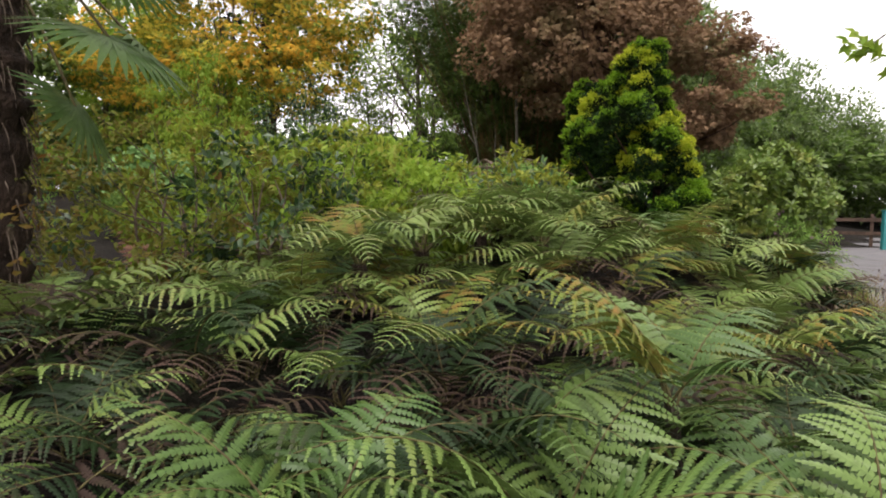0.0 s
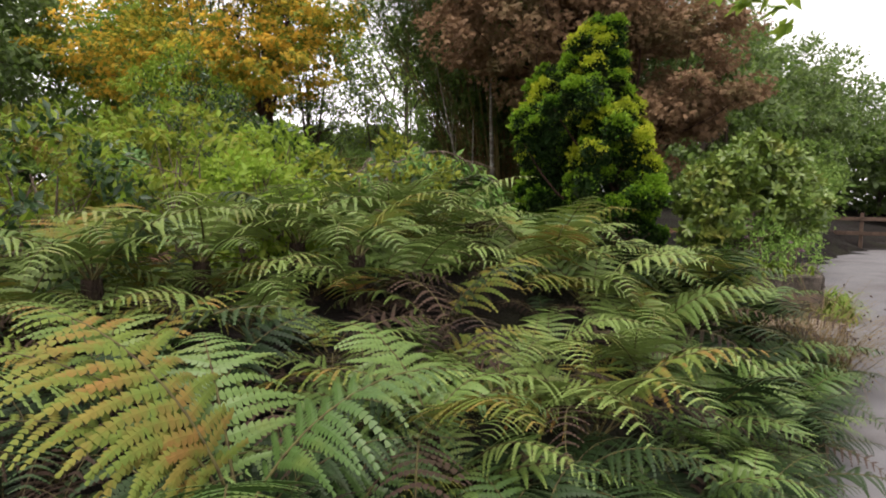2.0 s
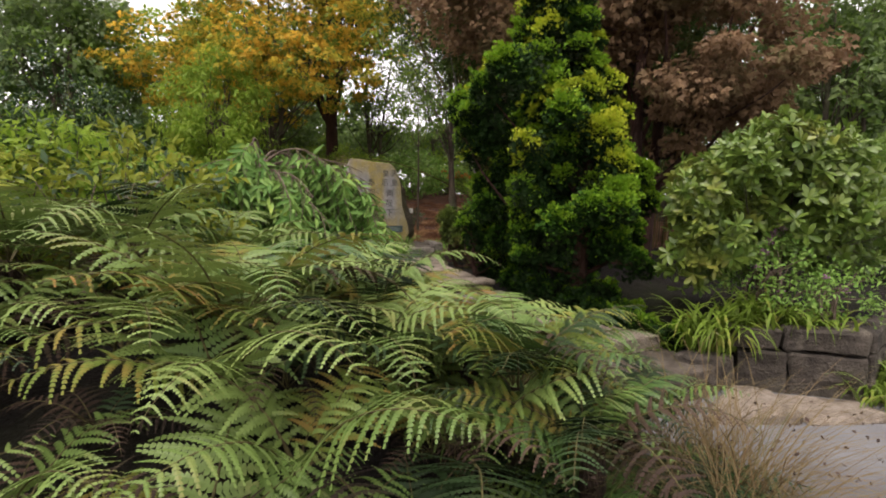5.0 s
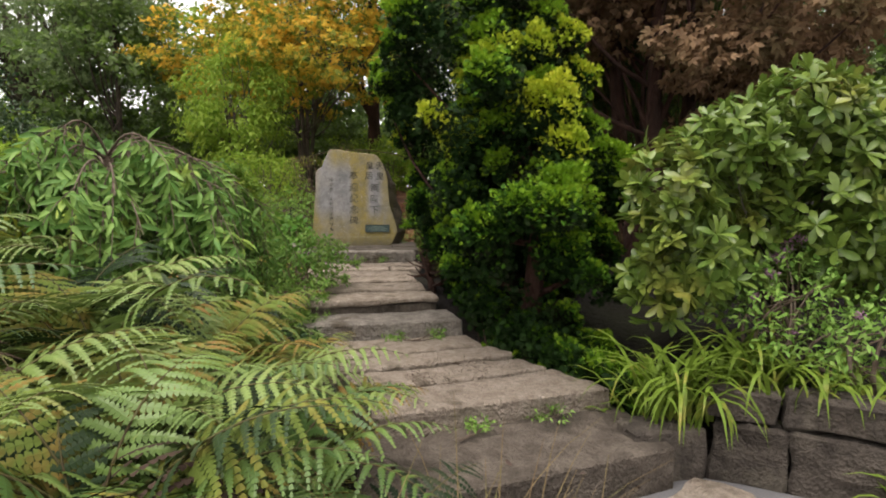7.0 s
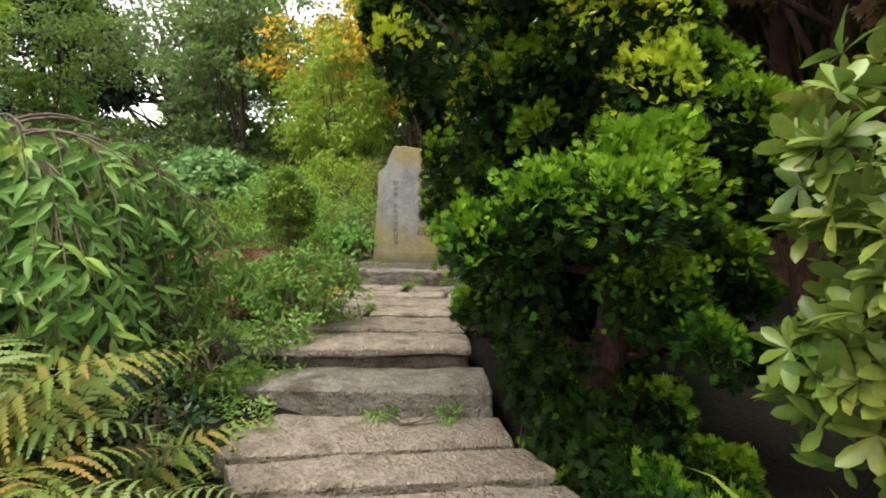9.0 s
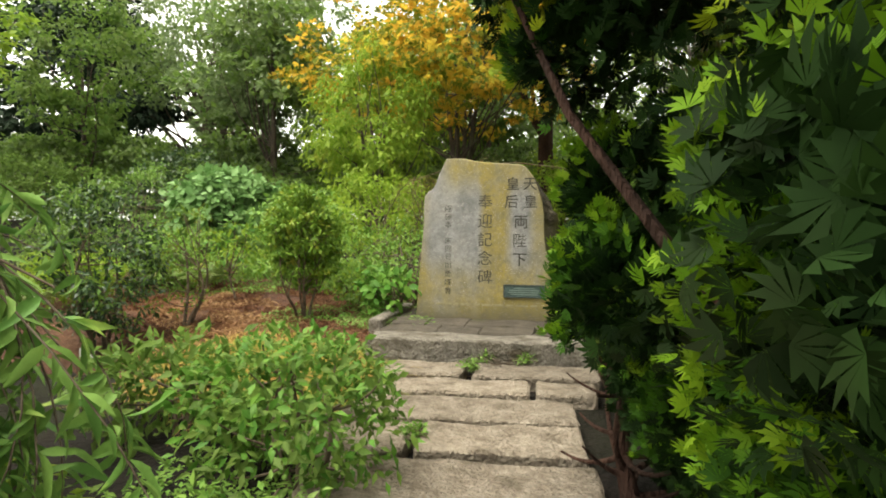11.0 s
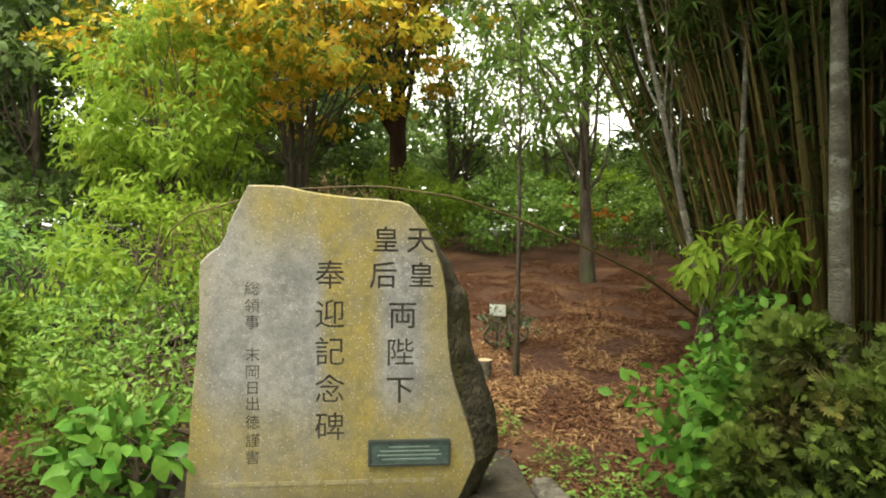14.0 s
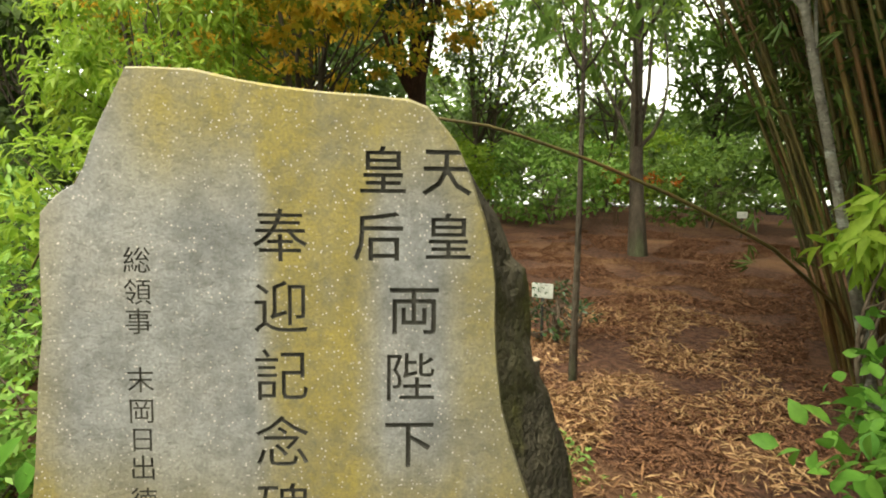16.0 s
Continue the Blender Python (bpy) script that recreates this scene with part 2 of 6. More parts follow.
M_PLAQUE_RIM = plain("plaque_rim", (0.06, 0.075, 0.07), 0.5, 0.3)
M_PLAQUE_TEXT = plain("plaque_text", (0.19, 0.25, 0.22), 0.5)
M_GROOVE = rough_material("carved_groove", (0.13, 0.12, 0.105), (0.075, 0.07, 0.06), 15, bump=0.4, dist=0.004)
M_FAINT = plain("faint_inscription", (0.30, 0.26, 0.15), 0.9)
M_SIGN = plain("label_white", (0.62, 0.62, 0.58), 0.6)
M_POST = plain("dark_post", (0.05, 0.05, 0.05), 0.7)
M_TEAL = plain("teal_paint", (0.02, 0.22, 0.22), 0.5)
M_FENCE = rough_material("weathered_fence", (0.15, 0.10, 0.075), (0.08, 0.055, 0.04), 6, bump=0.3)
M_CUT = plain("cut_wood", (0.48, 0.36, 0.24), 0.8)


def monument_material():
    """Grey granite with ochre lichen: a broad stripe down the face, the crest and the foot, and pale flecks."""
    m, n, l, p = material("monument_granite")
    vec = coords(n, l)
    sep = n.new("ShaderNodeSeparateXYZ")
    l.new(vec, sep.inputs[0])
    stone = mixed(n, l, noisy(n, l, vec, 9), (0.35, 0.345, 0.35), (0.20, 0.20, 0.205))
    stone = mixed(n, l, noisy(n, l, vec, 3.0, 0.52, 0.7), stone, (0.36, 0.34, 0.325))
    ochre = mixed(n, l, noisy(n, l, vec, 6), (0.37, 0.285, 0.065), (0.25, 0.20, 0.06))

    def span(sock, lo, hi, to_lo=0.0, to_hi=1.0):
        r = n.new("ShaderNodeMapRange")
        r.interpolation_type = "SMOOTHSTEP"
        for k, v in (("From Min", lo), ("From Max", hi), ("To Min", to_lo), ("To Max", to_hi)):
            r.inputs[k].default_value = v
        l.new(sock, r.inputs["Value"])
        return r.outputs[0]

    def calc(op, a, b):
        x = n.new("ShaderNodeMath")
        x.operation = op
        x.use_clamp = op == "ADD"
        for i, v in enumerate((a, b)):
            if hasattr(v, "is_linked"):
                l.new(v, x.inputs[i])
            else:
                x.inputs[i].default_value = v
        return x.outputs[0]

    streak = noisy(n, l, coords(n, l, (7, 7, 0.9)), 1.0, 0.3, 0.7)
    blotch = noisy(n, l, vec, 2.6, 0.35, 0.65)
    stripe = calc("MULTIPLY", span(sep.outputs[0], -0.03, 0.06), span(sep.outputs[0], 0.2, 0.31, 1, 0))
    crest = calc("MULTIPLY", span(sep.outputs[2], 1.05, 1.36), span(sep.outputs[0], -0.42, -0.2))
    foot = span(sep.outputs[2], 0.62, 0.25)
    right = calc("MULTIPLY", span(sep.outputs[0], 0.4, 0.52), 0.9)
    left = calc("MULTIPLY", span(sep.outputs[0], -0.42, -0.55), 0.7)
    cover = calc("ADD", calc("ADD", stripe, crest), calc("ADD", calc("ADD", foot, right), left))
    cover = calc("MULTIPLY", cover, calc("ADD", 0.34, calc("ADD", calc("MULTIPLY", streak, 0.45), calc("MULTIPLY", blotch, 0.55))))
    col = mixed(n, l, cover, stone, ochre)
    fleck = n.new("ShaderNodeTexVoronoi")
    fleck.inputs["Scale"].default_value = 75
    l.new(vec, fleck.inputs["Vector"])
    pale = span(fleck.outputs["Distance"], 0.22, 0.12)
    col = mixed(n, l, calc("MULTIPLY", pale, noisy(n, l, vec, 12, 0.3, 0.55)), col, (0.72, 0.62, 0.58))
    col = mixed(n, l, calc("MULTIPLY", noisy(n, l, vec, 34, 0.5, 0.62), 0.3), col, (0.10, 0.095, 0.085))
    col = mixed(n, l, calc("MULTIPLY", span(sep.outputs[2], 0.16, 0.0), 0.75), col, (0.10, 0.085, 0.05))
    grain = noisy(n, l, vec, 120, 0.2, 0.8)
    col = mixed(n, l, calc("MULTIPLY", grain, 0.6), col, (0.085, 0.078, 0.065))
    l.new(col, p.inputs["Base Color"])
    p.inputs["Roughness"].default_value = 0.85
    add = calc("ADD", calc("MULTIPLY", grain, 0.5), calc("MULTIPLY", noisy(n, l, vec, 25, 0.2, 0.8), 0.5))
    bumped(n, l, p, add, 0.6, 0.006)
    return m


M_MONUMENT = monument_material()
M_MONUMENT_SIDE = rough_material("split_granite", (0.17, 0.145, 0.10), (0.075, 0.063, 0.048), 6, (0.15, 0.14, 0.05), 3.0, bump=1.0, dist=0.03, fine=40)


# ---- building blocks ----


def np_mesh(name, V, F, mats, index=None):
    """A mesh from arrays: F has one row of corners a face."""
    V, F = np.asarray(V, float), np.asarray(F, int)
    me = bpy.data.meshes.new(name)
    k = F.shape[1]
    me.vertices.add(len(V))
    me.vertices.foreach_set("co", V.ravel())
    me.loops.add(F.size)
    me.loops.foreach_set("vertex_index", F.ravel().astype(np.int32))
    me.polygons.add(len(F))
    me.polygons.foreach_set("loop_start", np.arange(0, F.size, k, dtype=np.int32))
    if index is not None:
        me.polygons.foreach_set("material_index", np.asarray(index, np.int32))
    for m in mats if isinstance(mats, (list, tuple)) else [mats]:
        me.materials.append(m)
    me.update(calc_edges=True)
    me.validate()
    return me


def part(name, me, parent, label="", smooth=False):
    ob = new(name, me)
    ob.parent = parent
    if label:
        ob["label"] = label
    if smooth:
        me.polygons.foreach_set("use_smooth", [True] * len(me.polygons))
    return ob


def thing(name, x, y, z, label, category, group="", kind="", turn=0.0):
    ob = new(name)
    ob.matrix_world = pose(x, y, z, 0, 0, turn)
    return tagged(ob, label, category, group, kind)


def uv(u, v):
    """From the axes of the flight of steps (across, along) to x, y."""
    return 0.845 * u - 0.535 * v, 0.535 * u + 0.845 * v


def unit(a):
    return a / np.maximum(np.linalg.norm(a, axis=-1, keepdims=True), 1e-9)


def join(*pieces):
    V, F, k = [], [], 0
    for v, f in pieces:
        V.append(v), F.append(np.asarray(f) + k)
        k += len(v)
    return np.concatenate(V), np.concatenate(F)


def blades(tmpl, pos, axis, normal, size):
    """Copies of a leaf template (length along y, face up z) at each place."""
    V0, F0 = tmpl
    n, k = len(pos), len(V0)
    y = unit(axis)
    x = unit(np.cross(y, normal) + 1e-6)
    z = np.cross(x, y)
    size = np.broadcast_to(np.asarray(size, float), (n,))[:, None, None]
    V = V0[None, :, 0:1] * x[:, None] + V0[None, :, 1:2] * y[:, None] + V0[None, :, 2:3] * z[:, None]
    V = V * size + pos[:, None]
    F = F0[None] + (np.arange(n) * k)[:, None, None]
    return V.reshape(-1, 3), F.reshape(-1, F0.shape[1])


LEAF_SMALL = (np.array([[0, 0, 0], [-0.3, 0.45, 0.08], [0.3, 0.45, 0.08], [0, 1, -0.08]]), np.array([[0, 2, 3], [0, 3, 1]]))


def leaf_shape(w, bend=0.15, fold=0.08, peak=0.45, low=(0.22, 0.72), high=(0.75, 0.66)):
    rows = [low, (peak, 1.0), high]
    V, F = [[0, 0, 0]], []
    for y, k in rows:
        z = -bend * y * y
        V += [[-w * k / 2, y, z + fold * k], [0, y, z], [w * k / 2, y, z + fold * k]]
    V.append([0, 1, -bend])
    F += [[0, 2, 1], [0, 3, 2]]
    for r in range(2):
        a = 1 + 3 * r
        F += [[a, a + 1, a + 4], [a, a + 4, a + 3], [a + 1, a + 2, a + 5], [a + 1, a + 5, a + 4]]
    F += [[7, 8, 10], [8, 9, 10]]
    return np.array(V, float), np.array(F)


LEAF_FOLD = (np.array([[0, 0, 0], [-0.21, 0.45, 0.05], [0, 0.45, -0.03], [0.21, 0.45, 0.05], [0, 1, -0.15]]), np.array([[0, 2, 1], [0, 3, 2], [1, 2, 4], [2, 3, 4]]))
LEAF_OVAL = leaf_shape(0.42)
LEAF_WIDE = leaf_shape(0.62, 0.2)
LEAF_LONG = leaf_shape(0.30, 0.3)
LEAF_THIN = (np.array([[0, 0, 0], [-0.07, 0.4, 0.02], [0.07, 0.4, 0.02], [0, 1, -0.15]]), np.array([[0, 2, 3], [0, 3, 1]]))


def fingered(angles, lengths, w, base=LEAF_SMALL):
    out = []
    for a, s in zip(angles, lengths):
        c, d = math.cos(radians(a)), math.sin(radians(a))
        V = base[0] * np.array([w, s, s])
        out.append((np.stack([V[:, 0] * c + V[:, 1] * d, V[:, 1] * c - V[:, 0] * d, V[:, 2]], 1), base[1]))
    return join(*out)


LEAF_TRIO = fingered((-50, 0, 45), (0.8, 1.0, 0.8), 0.7)
LEAF_BAMBOO = fingered((-35, -8, 25), (0.9, 1.0, 0.8), 0.9, LEAF_THIN)


def spray_shape():
    """A flat fan of pointed scaly twigs on one rib, drooping at the tips."""
    V, F = [[0, 0, 0]], []
    for ang, ln in ((-62, 0.6), (-38, 0.8), (-14, 0.95), (10, 1.0), (34, 0.85), (60, 0.62)):
        c, d, k = math.cos(radians(ang)), math.sin(radians(ang)), len(V)
        for y, w, z in ((0.6, 0.2, -0.05), (1.0, 0.0, -0.18 + 0.1 * (k % 2))):
            V.append([d * y * ln + c * w, c * y * ln - d * w, z * ln])
        F.append([0, k, k + 1])
    return np.array(V, float), np.array(F)


SPRAY = spray_shape()


def tube(points, radii, sides=6):
    """A tapered round stem along points; quads."""
    P = np.asarray(points, float)
    R = np.broadcast_to(np.asarray(radii, float), (len(P),))
    T = unit(np.gradient(P, axis=0))
    ref = np.where(np.abs(T[:, 2:3]) > 0.9, np.array([[1.0, 0, 0]]), np.array([[0, 0, 1.0]]))
    A = unit(np.cross(T, ref))
    for i in range(1, len(P)):
        if (A[i] * A[i - 1]).sum() < 0:
            A[i] = -A[i]
    B = np.cross(T, A)
    a = np.arange(sides) * 2 * math.pi / sides
    V = P[:, None] + R[:, None, None] * (np.cos(a)[None, :, None] * A[:, None] + np.sin(a)[None, :, None] * B[:, None])
    F = []
    for i in range(len(P) - 1):
        for j in range(sides):
            k = (j + 1) % sides
            F.append([i * sides + j, i * sides + k, (i + 1) * sides + k, (i + 1) * sides + j])
    return V.reshape(-1, 3), np.array(F)


def curve(a, b, bend, n=6):
    """Points from a to b, bowed by the vector bend."""
    s = np.linspace(0, 1, n)[:, None]
    return np.asarray(a) * (1 - s) + np.asarray(b) * s + 4 * s * (1 - s) * np.asarray(bend)


def stone_block(corners, z0, z1, bevel=0.02, rough=0.012, seed=0, step=0.09):
    """A hewn block over four corners (x, y), with worn edges and an uneven face; local to its own middle."""
    rng = np.random.default_rng(seed)
    C = np.array(corners, float)
    mid = C.mean(0)
    bm = bmesh.new()
    vs = [bm.verts.new((*(c - mid), z)) for z in (z0, z1) for c in C]
    for f in ((3, 2, 1, 0), (4, 5, 6, 7), (0, 1, 5, 4), (1, 2, 6, 5), (2, 3, 7, 6), (3, 0, 4, 7)):
        bm.faces.new([vs[i] for i in f])
    bmesh.ops.bevel(bm, geom=bm.edges[:], offset=bevel, segments=1, affect="EDGES", profile=0.6)
    for _ in range(3):
        long = [e for e in bm.edges if e.calc_length() > step * 1.7]
        if not long:
            break
        bmesh.ops.subdivide_edges(bm, edges=long, cuts=1, use_grid_fill=True)
    o = rng.uniform(-50, 50, 3)
    bm.normal_update()
    for v in bm.verts:
        p = Vector(v.co) * 5 + Vector(o)
        v.co += v.normal * (noise.noise(p) * rough * 1.3 + noise.noise(p * 3.1) * rough * 0.7)
    bmesh.ops.triangulate(bm, faces=bm.faces[:])
    me = bpy.data.meshes.new("stone")
    bm.to_mesh(me)
    bm.free()
    return me, mid


def smoothstep(a, b, x):
    t = np.clip((x - a) / (b - a), 0, 1)
    return t * t * (3 - 2 * t)


# ---- ground ----
# Edge of the planted bed, beside the path, round the foot of the steps and along the far side.
EDGE = np.array([(-40, -21), (-12, -5.5), (-5, -1.8), (-1.2, 0.35), (0.5, 1.15), (1.7, 1.95), (2.75, 2.95), (3.5, 4.0), (4.1, 5.1), (4.25, 5.7),
                 (3.95, 6.2), (3.42, 6.5), (4.42, 7.75), (4.65, 7.88), (5.5, 7.85), (5.95, 8.6), (8.2, 13.0), (13.5, 20.5), (19, 29), (24, 36), (60, 80)], float)


def edge_distance(x, y):
    """Metres from the bed's edge, positive inside the bed."""
    P = np.stack([np.ravel(x), np.ravel(y)], 1)
    best, sign = np.full(len(P), 1e9), np.full(len(P), -1.0)
    for a, b in zip(EDGE[:-1], EDGE[1:]):
        d = b - a
        s = np.clip(((P - a) @ d) / (d @ d), 0, 1)
        q = P - a - s[:, None] * d
        best = np.minimum(best, np.hypot(q[:, 0], q[:, 1]))
    ring = np.r_[EDGE, [(60, 2000), (-2000, 2000), (-2000, -1040)]]
    for a, b in zip(ring, np.roll(ring, -1, 0)):
        cross = ((a[1] > P[:, 1]) != (b[1] > P[:, 1])) & (P[:, 0] < (b[0] - a[0]) * (P[:, 1] - a[1]) / (b[1] - a[1] + 1e-12) + a[0])
        sign = np.where(cross, -sign, sign)
    return (best * sign).reshape(np.shape(x))


def ground_height(x, y):
    x, y = np.asarray(x, float), np.asarray(y, float)
    d = edge_distance(x, y)
    u, v = 0.845 * x + 0.535 * y, -0.535 * x + 0.845 * y
    rise = 0.02 + 0.56 * smoothstep(0.0, 2.8, d)
    rise = np.where((x > 4.3) & (d > 0.12), np.maximum(rise, 0.5 * smoothstep(0.12, 0.3, d)), rise)
    bank = 0.2 * smoothstep(8.6, 10.0, v) + 0.1 * np.clip(v - 10.4, 0, 11)
    mound = 0.42 * np.exp(-(((x - 2.3) / 1.2) ** 2 + ((y - 5.2) / 1.1) ** 2)) + 0.25 * np.exp(-(((x - 0.2) / 1.6) ** 2 + ((y - 5.0) / 1.8) ** 2))
    hollow = -0.24 * np.exp(-(((u - 6.75) / 0.8) ** 2)) * smoothstep(3.9, 4.3, v) * smoothstep(6.9, 6.2, v) * smoothstep(7.6, 7.15, u)
    bumps = 0.03 * np.sin(2.1 * x + 1.3 * y) * np.sin(1.7 * y - 0.6 * x) * smoothstep(0.1, 1.0, d)
    return np.where(d > 0, rise + (bank + mound + hollow) * smoothstep(0, 1.5, d) + bumps, 0.02)


def gz(x, y):
    return float(ground_height(np.array([x]), np.array([y]))[0])


def axis_steps(lo, hi, fine_lo, fine_hi, fine, coarse):
    a = np.arange(fine_lo, fine_hi + 1e-6, fine)
    left = [fine_lo - coarse * (1.5 ** i) for i in range(16) if fine_lo - coarse * (1.5 ** i) > lo]
    right = [fine_hi + coarse * (1.5 ** i) for i in range(16) if fine_hi + coarse * (1.5 ** i) < hi]
    return np.array([lo] + left[::-1] + list(a) + right + [hi])


def build_ground():
    X, Y = np.meshgrid(axis_steps(-900, 900, -8, 9, 0.16, 0.5), axis_steps(-900, 900, -3, 22, 0.16, 0.5))
    Z = ground_height(X, Y)
    far = np.hypot(X, Y - 8)
    Z = np.where(far > 60, np.minimum(Z, 1.2), Z)
    n, m = X.shape
    i = np.arange(n * m).reshape(n, m)
    F = np.stack([i[:-1, :-1], i[:-1, 1:], i[1:, 1:], i[1:, :-1]], -1).reshape(-1, 4)
    C = np.stack([X, Y], -1).reshape(-1, 2)[F].mean(1)
    u, v = 0.845 * C[:, 0] + 0.535 * C[:, 1], -0.535 * C[:, 0] + 0.845 * C[:, 1]
    mulch = ((v > 9.4) & (u > 6.9) & (u < 14) & (v < 24)) | ((v > 8.6) & (u < 5.2) & (v < 12.5) & (u > 0.5))
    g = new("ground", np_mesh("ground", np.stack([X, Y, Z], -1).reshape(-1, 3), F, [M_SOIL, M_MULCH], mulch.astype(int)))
    g.data.polygons.foreach_set("use_smooth", [True] * len(g.data.polygons))
    tagged(g, "dark garden soil deepened for plant shade, with reddish bark mulch", "ground", kind="structure")


build_ground()


def build_road():
    """The asphalt path: everything on the outer side of the bed's edge."""
    X, Y = np.meshgrid(axis_steps(-60, 80, -4, 10, 0.1, 0.6), axis_steps(-40, 60, -3, 14, 0.1, 0.6))
    D = edge_distance(X, Y)
    n, m = X.shape
    i = np.arange(n * m).reshape(n, m)
    F = np.stack([i[:-1, :-1], i[:-1, 1:], i[1:, 1:], i[1:, :-1]], -1).reshape(-1, 4)
    keep = (D.ravel()[F] < 0.45).all(1)
    Z = 0.05 - 0.14 * smoothstep(0.0, 0.4, D)
    r = new("road", np_mesh("road", np.stack([X, Y, Z], -1).reshape(-1, 3), F[keep], M_ROAD))
    tagged(r, "smooth grey asphalt garden path", "path", kind="structure")


build_road()


# ---- steps, wall and monument ----
TURN_STEPS = 32.3
TREADS = [  # four corners (across, along), underside, top, material
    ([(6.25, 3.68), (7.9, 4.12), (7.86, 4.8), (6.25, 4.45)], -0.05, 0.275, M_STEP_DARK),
    ([(6.33, 4.38), (7.79, 4.70), (7.54, 5.12), (6.26, 4.76)], 0.1, 0.395, M_STEP),
    ([(6.26, 4.8), (7.52, 5.15), (7.38, 5.41), (6.15, 5.1)], 0.15, 0.405, M_STEP),
    ([(6.13, 5.14), (7.37, 5.44), (7.22, 5.69), (5.95, 5.36)], 0.15, 0.415, M_STEP),
    ([(5.88, 5.39), (7.19, 5.72), (7.1, 6.04), (5.8, 5.9)], 0.15, 0.425, M_STEP),
    ([(5.72, 5.92), (7.07, 6.02), (7.0, 6.52), (5.62, 6.32)], 0.25, 0.545, M_STEP_GREY),
    # riser of this beam set apart from its slab, darker for stain and shade
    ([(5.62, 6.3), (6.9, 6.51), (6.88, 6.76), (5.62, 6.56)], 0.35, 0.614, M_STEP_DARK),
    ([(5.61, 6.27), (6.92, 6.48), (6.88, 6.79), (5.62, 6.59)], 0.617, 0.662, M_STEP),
    ([(5.64, 6.61), (6.88, 6.81), (6.86, 6.95), (5.68, 6.86)], 0.45, 0.65, M_STEP),
    ([(5.7, 6.88), (6.85, 6.96), (6.82, 7.42), (5.68, 7.34)], 0.5, 0.66, M_STEP),
    ([(5.5, 7.39), (6.0, 7.43), (5.99, 7.8), (5.5, 7.76)], 0.5, 0.668, M_STEP),
    ([(6.05, 7.43), (6.8, 7.48), (6.78, 7.86), (6.04, 7.8)], 0.5, 0.668, M_STEP),
    ([(5.55, 7.81), (6.78, 7.9), (6.76, 8.28), (5.55, 8.18)], 0.5, 0.676, M_STEP),
    ([(5.5, 8.23), (6.52, 8.32), (6.5, 8.64), (5.5, 8.55)], 0.5, 0.68, M_STEP),
    ([(6.56, 8.33), (6.9, 8.36), (6.9, 8.66), (6.55, 8.63)], 0.5, 0.684, M_STEP),
    ([(5.52, 8.6), (6.06, 8.66), (6.06, 9.02), (5.52, 8.98)], 0.5, 0.684, M_STEP),
    ([(6.13, 8.67), (6.95, 8.73), (6.95, 9.06), (6.13, 9.03)], 0.5, 0.684, M_STEP),
    ([(5.28, 9.06), (6.9, 9.1), (6.9, 9.38), (5.28, 9.36)], 0.5, 0.82, M_STEP_GREY),
]
steps = thing("garden_steps", *uv(6.6, 5.0), 0, "wide worn granite steps with mossy joints climbing the bed", "steps", kind="structure")
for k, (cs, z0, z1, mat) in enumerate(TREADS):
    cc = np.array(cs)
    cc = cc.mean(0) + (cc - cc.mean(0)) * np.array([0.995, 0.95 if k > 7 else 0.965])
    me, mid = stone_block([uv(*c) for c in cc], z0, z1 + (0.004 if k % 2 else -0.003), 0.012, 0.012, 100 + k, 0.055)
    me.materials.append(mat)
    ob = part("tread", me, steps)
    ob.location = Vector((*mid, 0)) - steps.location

base = thing("monument_base", *uv(6.1, 10.0), 0, "low platform of dark weathered flat stones", "platform", kind="structure")
rng = np.random.default_rng(5)
row_v = [9.4, 9.72, 10.2, 10.75]
for a, b in zip(row_v[:-1], row_v[1:]):
    cuts = [5.28, 5.28 + rng.uniform(0.3, 0.5), 6.02 + rng.uniform(-0.1, 0.1), 6.5 + rng.uniform(-0.1, 0.1), 6.98]
    for c, d in zip(cuts[:-1], cuts[1:]):
        me, mid = stone_block([uv(c + 0.002, a + 0.002), uv(d - 0.002, a + 0.002), uv(d - 0.002, b - 0.002), uv(c + 0.002, b - 0.002)],
                              0.55, 0.825 + rng.uniform(-0.008, 0.012), 0.011, 0.016, int(a * 100 + c * 10), 0.06)
        me.materials.append(M_BASE)
        part("slab", me, base).location = Vector((*mid, 0)) - base.location
for k, cs in enumerate(([(5.12, 9.62), (5.24, 9.62), (5.25, 10.72), (5.13, 10.72)], [(7.04, 9.55), (7.15, 9.55), (7.1, 10.3), (6.99, 10.3)])):
    me, mid = stone_block([uv(*c) for c in cs], 0.5, 0.87, 0.015, 0.01, 300 + k)
    me.materials.append(M_STEP_GREY)
    part("edging_stone", me, base).location = Vector((*mid, 0)) - base.location

apron = thing("apron_slab", *uv(8.15, 3.75), 0, "broad flat tan stone slab at the foot of the steps", "paving slab", kind="structure")
for k, cs in enumerate(([(7.35, 3.62), (8.0, 3.45), (8.2, 3.9), (7.95, 4.08)], [(8.02, 3.42), (8.75, 3.3), (8.72, 3.66), (8.22, 3.95)])):
    me, mid = stone_block([uv(*c) for c in cs], -0.05, (0.14, 0.09)[k], 0.03, 0.02, 320 + k)
    me.materials.append(M_STEP)
    part("slab", me, apron).location = Vector((*mid, 0)) - apron.location

